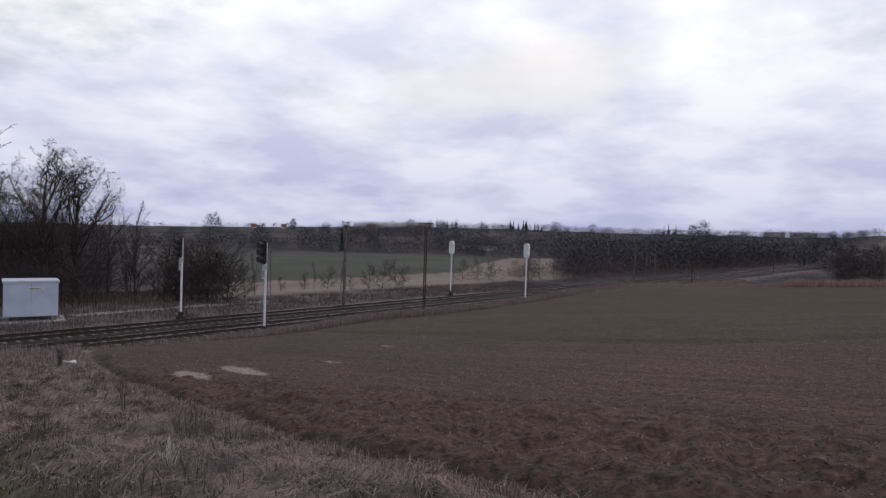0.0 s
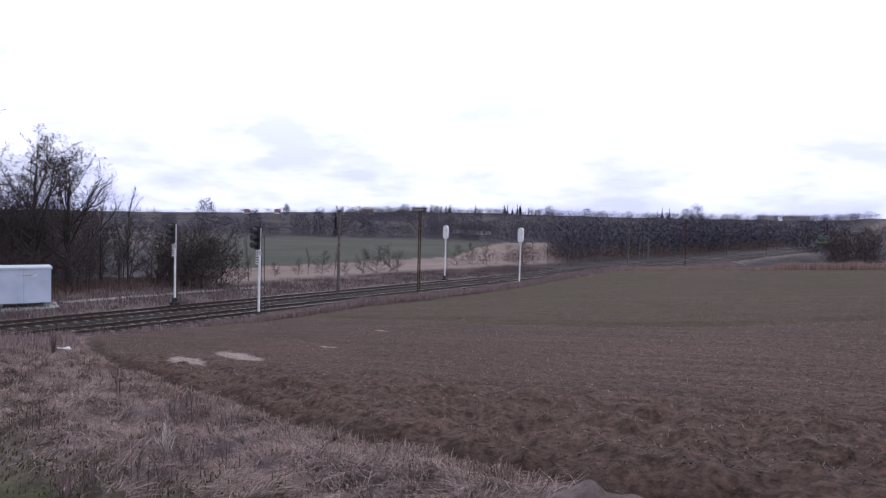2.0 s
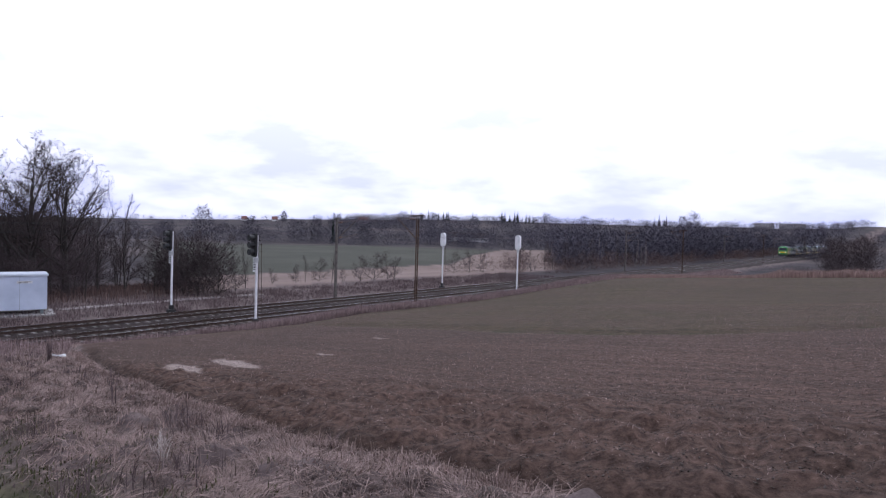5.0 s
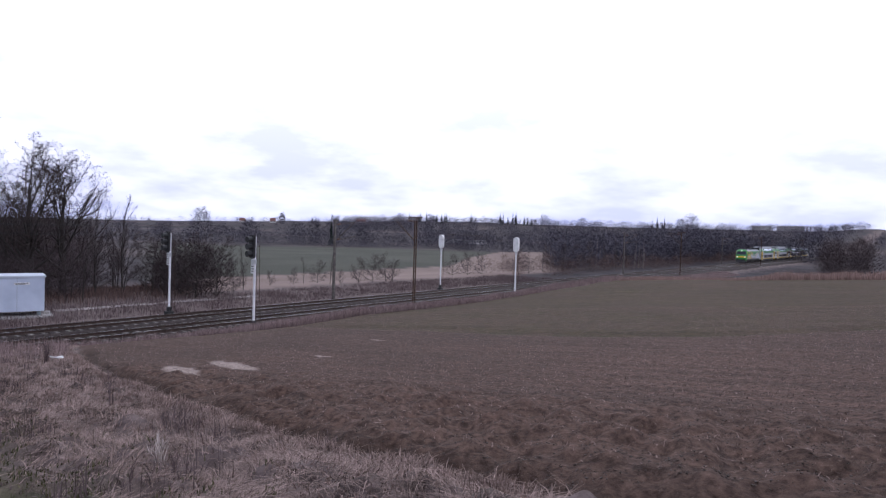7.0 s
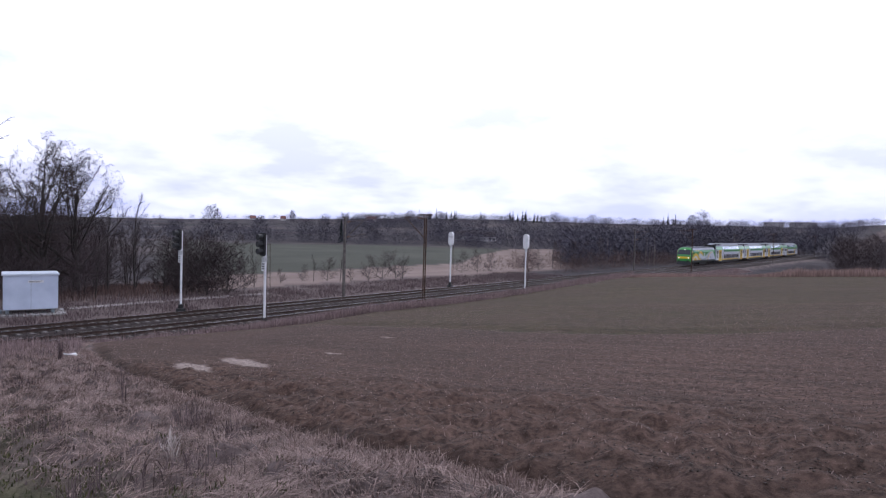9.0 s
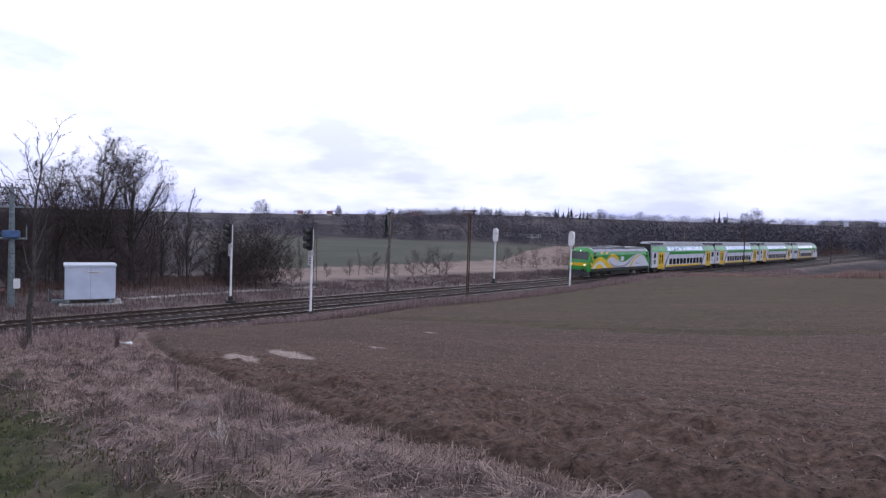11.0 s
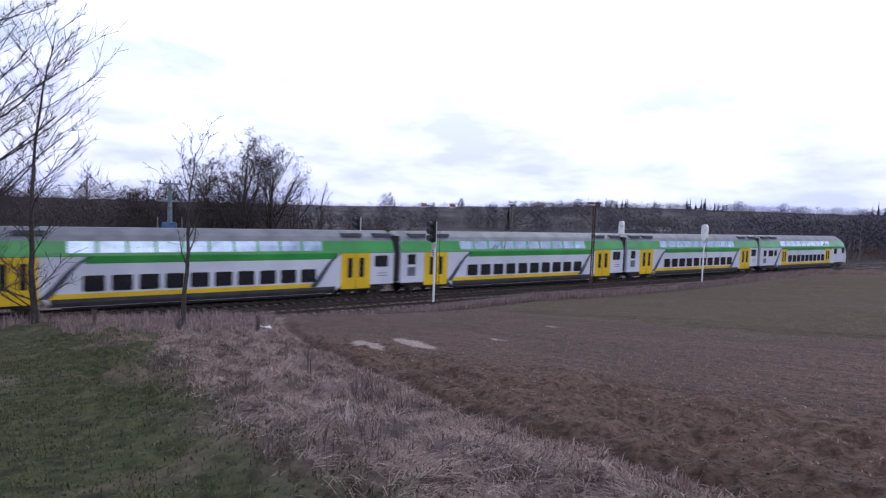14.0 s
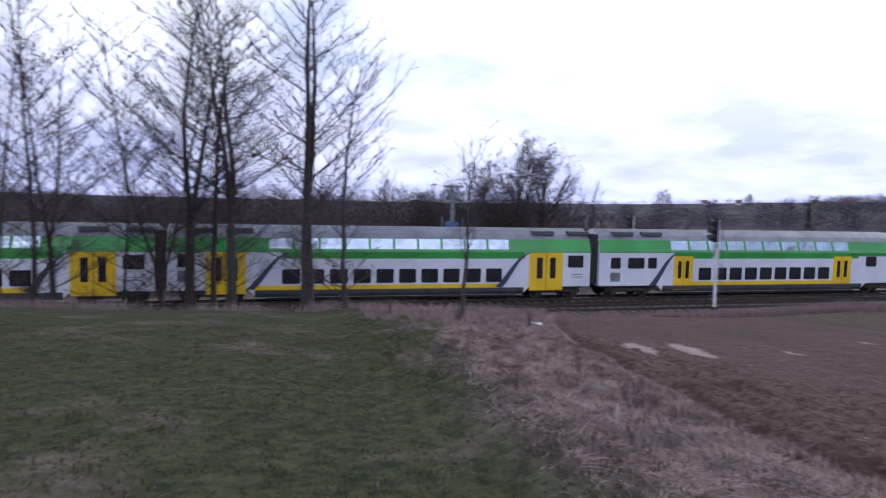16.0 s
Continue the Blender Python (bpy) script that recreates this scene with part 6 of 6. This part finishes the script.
def build_grass():
    rng = np.random.default_rng(3)
    # the dry balk, dense near the viewpoint
    s, o = tufted(rng, 190000, 3000, 0.17, (-66.2, -61.0), (24.0, 38.2))
    s2, o2 = tufted(rng, 90000, 1800, 0.25, (-66.5, -54.0), (9.0, 25.0))
    s, o = np.concatenate([s, s2]), np.concatenate([o, o2])
    keep = (s > np.interp(o, (10, 22, 28.8, 32.0, 35.0, 38.0), (-66.0, -63.4, -64.6, -65.2, -65.5, -65.7)) + rng.normal(0, 0.3, len(s))) & (s < edge_line(o) + rng.normal(-0.20, 0.06, len(s)))
    s, o = s[keep], o[keep]
    blades("dry_grass", "flattened straw-pink dry grass on the field edge", DRY, s, o, rng.uniform(0.06, 0.17, len(s)), 0.0035 + 0.002 * (o < 32) + 0.003 * (o < 24), 1.7, 1, comb=0.6)
    oe = rng.uniform(20, 38, 320)[rng.integers(0, 320, 24000)]
    o = oe + rng.normal(0, 0.10, 24000)
    s = edge_line(oe) - 0.16 + rng.normal(0, 0.06, 24000)
    blades("edge_tufts", "dry tufts hanging over the furrow", DRY, s, o, rng.uniform(0.05, 0.16, 24000), 0.0045, 1.2, 16)
    s, o = tufted(rng, 16000, 420, 0.10, (-66.0, -60.5), (14.0, 37.6))
    keep = (s > -65.3) & (s < edge_line(o) - 0.1)
    blades("dry_tussocks", "pale upright tussocks of dry grass on the field edge", DRY, s[keep], o[keep], rng.uniform(0.08, 0.22, keep.sum()), 0.004, 1.0, 11)
    # verge beside the line
    s, o = tufted(rng, 110000, 1500, 0.30, (-86, 8), (7.2, 9.6))
    blades("verge_grass", "tall dry pinkish grass along the railway verge", VERGE, s, o, rng.uniform(0.2, 0.5, len(s)) * (1 + 0.5 * ripple(s, o, 5.0, 3)) * (1 - 0.4 * smooth(-s, 38, 50)), 0.012, 0.7, 2)
    s, o = tufted(rng, 80000, 1800, 0.3, (-46, 12), (7.4, 9.6))
    blades("verge_grass", "tall dry pinkish grass along the railway verge", VERGE, s, o, rng.uniform(0.25, 0.62, len(s)) * (1 + 0.35 * ripple(s, o, 4.0, 3)), 0.013, 0.6, 12)
    s, o = tufted(rng, 30000, 1200, 0.3, (-36, 40), (8.4, 9.8))
    blades("verge_grass", "tall dry pinkish grass along the railway verge", VERGE, s, o, rng.uniform(0.15, 0.42, len(s)), 0.015, 0.7, 13)
    s, o = tufted(rng, 26000, 1400, 0.4, (-5, 75), (7.2, 10.5))
    blades("verge_grass", "tall dry pinkish grass along the railway verge", VERGE, s, o, rng.uniform(0.15, 0.4, len(s)), 0.03, 0.8, 7)
    s, o = tufted(rng, 45000, 420, 0.28, (-64, -33), (9.4, 12.6))
    keep = o < 9.6 + 3.2 * smooth(-s, 34, 46)
    blades("verge_grass", "tall dry pinkish grass on the bank above the railway", VERGE, s[keep], o[keep], rng.uniform(0.3, 0.8, keep.sum()), 0.010, 0.55, 19)
    s, o = tufted(rng, 24000, 700, 0.5, (7, 24), (9.0, 27.0))
    blades("crest_grass", "reddish dry grass along the crest of the hill", REED, s, o, rng.uniform(0.15, 0.42, len(s)), 0.02, 0.6, 21)
    # brown weeds and young growth under the bushes behind the line
    s, o = tufted(rng, 60000, 1500, 0.6, (-75, 2), (-46, -13))
    dx, dy = ALONG.x * s + ACROSS.x * o + BASE.x, ALONG.y * s + ACROSS.y * o + BASE.y
    keep = np.degrees(np.arctan2(-dx, dy)) > 19.5 + 4 * rng.uniform(0, 1, len(s))
    s, o = s[keep], o[keep]
    blades("undergrowth", "reddish-brown dead weeds under the bushes", UNDERGROWTH, s, o, rng.uniform(0.3, 1.0, len(s)), 0.016, 0.35, 20)
    s, o = tufted(rng, 40000, 1600, 0.5, (-90, 20), (-13, -3.6))
    blades("far_verge_grass", "dull dry grass and weeds behind the railway", DRY_DARK, s, o, rng.uniform(0.15, 0.5, len(s)), 0.014, 0.5, 3)
    s, o = tufted(rng, 40000, 360, 0.33, (-88, -58), (9.0, 15.5))
    keep = rng.uniform(0, 1, len(s)) < 1.25 - (o - 9) / 9
    s, o = s[keep], o[keep]
    blades("tall_dry_grass", "tall purple-pink dry grass at the foot of the slope", VERGE, s, o, rng.uniform(0.2, 0.6, len(s)), 0.008, 0.5, 14)
    s, o = tufted(rng, 7000, 100, 0.22, (-66.5, -57), (13.0, 22.0))
    keep = (s < edge_line(o) - 0.4) & (s > -65.5)
    blades("tall_dry_grass", "tall purple-pink dry grass on the field edge", VERGE, s[keep], o[keep], rng.uniform(0.2, 0.5, keep.sum()), 0.006, 0.6, 15)
    s, o = tufted(rng, 9000, 300, 0.35, (-90, -60), (8.5, 13.5))
    blades("weeds", "brown dead weeds and brambles at the foot of the slope", DRY_DARK, s, o, rng.uniform(0.2, 0.55, len(s)), 0.010, 0.6, 4)
    s, o = tufted(rng, 4000, 60, 0.12, (-66.0, -60.5), (11, 36))
    keep = (s < edge_line(o) - 0.1)
    blades("weeds", "brown dead weeds standing in the dry grass", DRY_DARK, s[keep], o[keep], rng.uniform(0.12, 0.32, keep.sum()), 0.004, 0.6, 5)
    # reeds on the crest far to the right
    a, d = np.radians(rng.uniform(23.5, 44, 32000)), rng.uniform(72, 98, 32000)
    dx, dy = d * np.sin(a) - BASE.x, d * np.cos(a) - BASE.y
    blades("reeds", "reddish dry reeds on the far field edge", REED, dx * ALONG.x + dy * ALONG.y, dx * ACROSS.x + dy * ACROSS.y, rng.uniform(0.35, 1.0, 32000) * (0.15 + 0.85 * smooth(np.degrees(a), 24, 28.5)) * (1 + 0.25 * ripple(dx, dy, 6.0, 4)), 0.025, 0.3, 6, category="reeds")
    # short green grass by the viewpoint
    s, o = rng.uniform(-84, -65.3, 80000), rng.uniform(19, 40.5, 80000)
    keep = np.hypot(s - CAM_S, o - CAM_O) > 2.2
    blades("short_grass", "short sparse green winter grass", GREEN_BLADE, s[keep], o[keep], rng.uniform(0.025, 0.065, keep.sum()), 0.005, 1.0, 8)
    s, o = tufted(rng, 90000, 4600, 0.10, (-82, -64.6), (22, 39.6))
    keep = np.hypot(s - CAM_S, o - CAM_O) > 2.2
    blades("short_grass", "tufts of green and yellowed winter grass", TUFT_BLADE, s[keep], o[keep], rng.uniform(0.03, 0.085, keep.sum()), 0.0055, 0.9, 17)
    s, o = tufted(rng, 14000, 900, 0.16, (-80, -64.6), (24, 39.6))
    keep = np.hypot(s - CAM_S, o - CAM_O) > 2.2
    blades("withered_grass", "withered brown blades in the short grass", DRY_DARK, s[keep], o[keep], rng.uniform(0.03, 0.08, keep.sum()), 0.005, 1.1, 18)
    # winter crop and stubble on the ploughed field
    s, o = rng.uniform(-63, -30, 90000), rng.uniform(11, 46, 90000)
    keep = s > edge_line(o) + 0.5
    blades("stubble", "sparse pale stubble on ploughed soil", DRY, s[keep], o[keep], rng.uniform(0.015, 0.06, keep.sum()), 0.006, 1.2, 9, category="stubble")
    # clods
    n = 30000
    d = 5 + 30 * rng.uniform(0, 1, n) ** 1.3
    az = np.radians(rng.uniform(-42, 30, n))
    x, y = -d * np.sin(az), d * np.cos(az)
    dx, dy = x - BASE.x, y - BASE.y
    s, o = dx * ALONG.x + dy * ALONG.y, dx * ACROSS.x + dy * ACROSS.y
    keep = s > edge_line(o) + 0.3
    x, y = x[keep], y[keep]
    n = len(x)
    r = rng.uniform(0.006, 0.02, n)
    off = rng.normal(0, 1, (n, 4, 3))
    off /= np.linalg.norm(off, axis=2, keepdims=True)
    c = np.stack([x, y, height(x, y) + r * 0.2], 1)
    v = (c[:, None, :] + off * (r[:, None, None] * np.array([1, 1, 0.7]))).reshape(-1, 3)
    f = (np.arange(n)[:, None, None] * 4 + np.array([[0, 1, 2], [0, 2, 3], [0, 3, 1], [1, 3, 2]])[None]).reshape(-1, 3)
    tagged(new("soil_clods", fast_mesh("soil_clods", v, f, CLOD)), "small dark clods of ploughed soil", "soil", kind="stuff")


build_grass()


def build_dead_stalks():
    """The pale seed-head plant and the dark thin stalk in the balk, and a scrap of white litter."""
    rng = random.Random(9)
    for name, label, s, o, tall, n, mat in (("dead_weed", "pale upright dead weed with feathery seed heads", -64.85, 34.75, 0.34, 12, STRAW), ("dead_stalk", "dark thin dead stalk in dry grass", -63.7, 31.5, 0.5, 7, DRY_DARK),
                                            ("dead_stalk", "dark dead weed beside the balk", -61.5, 24.0, 0.5, 30, DRY_DARK), ("dead_stalk", "dark dead weed beside the balk", -62.8, 21.5, 0.55, 36, DRY_DARK), ("dead_stalk", "dark dead weed beside the balk", -64.6, 19.5, 0.6, 30, DRY_DARK)):
        p = tr(s, o)
        ob = tagged(new(name), label, "weed")
        ob.matrix_basis = pose(p.x, p.y, h(p.x, p.y))
        segs = []
        for k in range(n):
            a, q, d = rng.uniform(0, math.tau), Vector((rng.gauss(0, 0.02), rng.gauss(0, 0.02), 0)), Vector((rng.gauss(0, 0.06), rng.gauss(0, 0.06), 1))
            top = tall * rng.uniform(0.5, 1.05)
            mid, tip = q + d * top * 0.6, q + d * top + Vector((rng.gauss(0, 0.04), rng.gauss(0, 0.04), 0))
            segs += [(*q, *mid, 0.006, 0.005), (*mid, *tip, 0.005, 0.003)]
            for j in range(4):
                t = rng.uniform(0.4, 1)
                b = mid.lerp(tip, t)
                segs.append((*b, *(b + Vector((rng.gauss(0, 0.025), rng.gauss(0, 0.025), rng.uniform(0.03, 0.08)))), 0.004, 0.001))
        v, f = tube_arrays(segs, 4)
        attach("stem", fast_mesh("stem", v, f, mat), ob)
    p = tr(-60.6, 22.3)
    bm = bmesh.new()
    plate(bm, [(-0.16, -0.05), (0.0, -0.07), (0.17, -0.03), (0.12, 0.06), (-0.08, 0.08)], 0.03, lambda u, v, w: (u, v, w + 0.04 + 0.05 * math.sin(u * 20)))
    tagged(part("litter", bm, SIGN_WHITE, at=pose(p.x, p.y, h(p.x, p.y) + 0.02, 0, 12, 30)), "scrap of white litter lying on the soil", "litter")


build_dead_stalks()


# ---------------------------------------------------------------- what moves
def motions():
    times = [k * 0.5 for k in range(33)]
    for thing, behind in TRAIN:
        walk(thing, [(t, on_line(train_front(t) + behind)) for t in times])


motions()
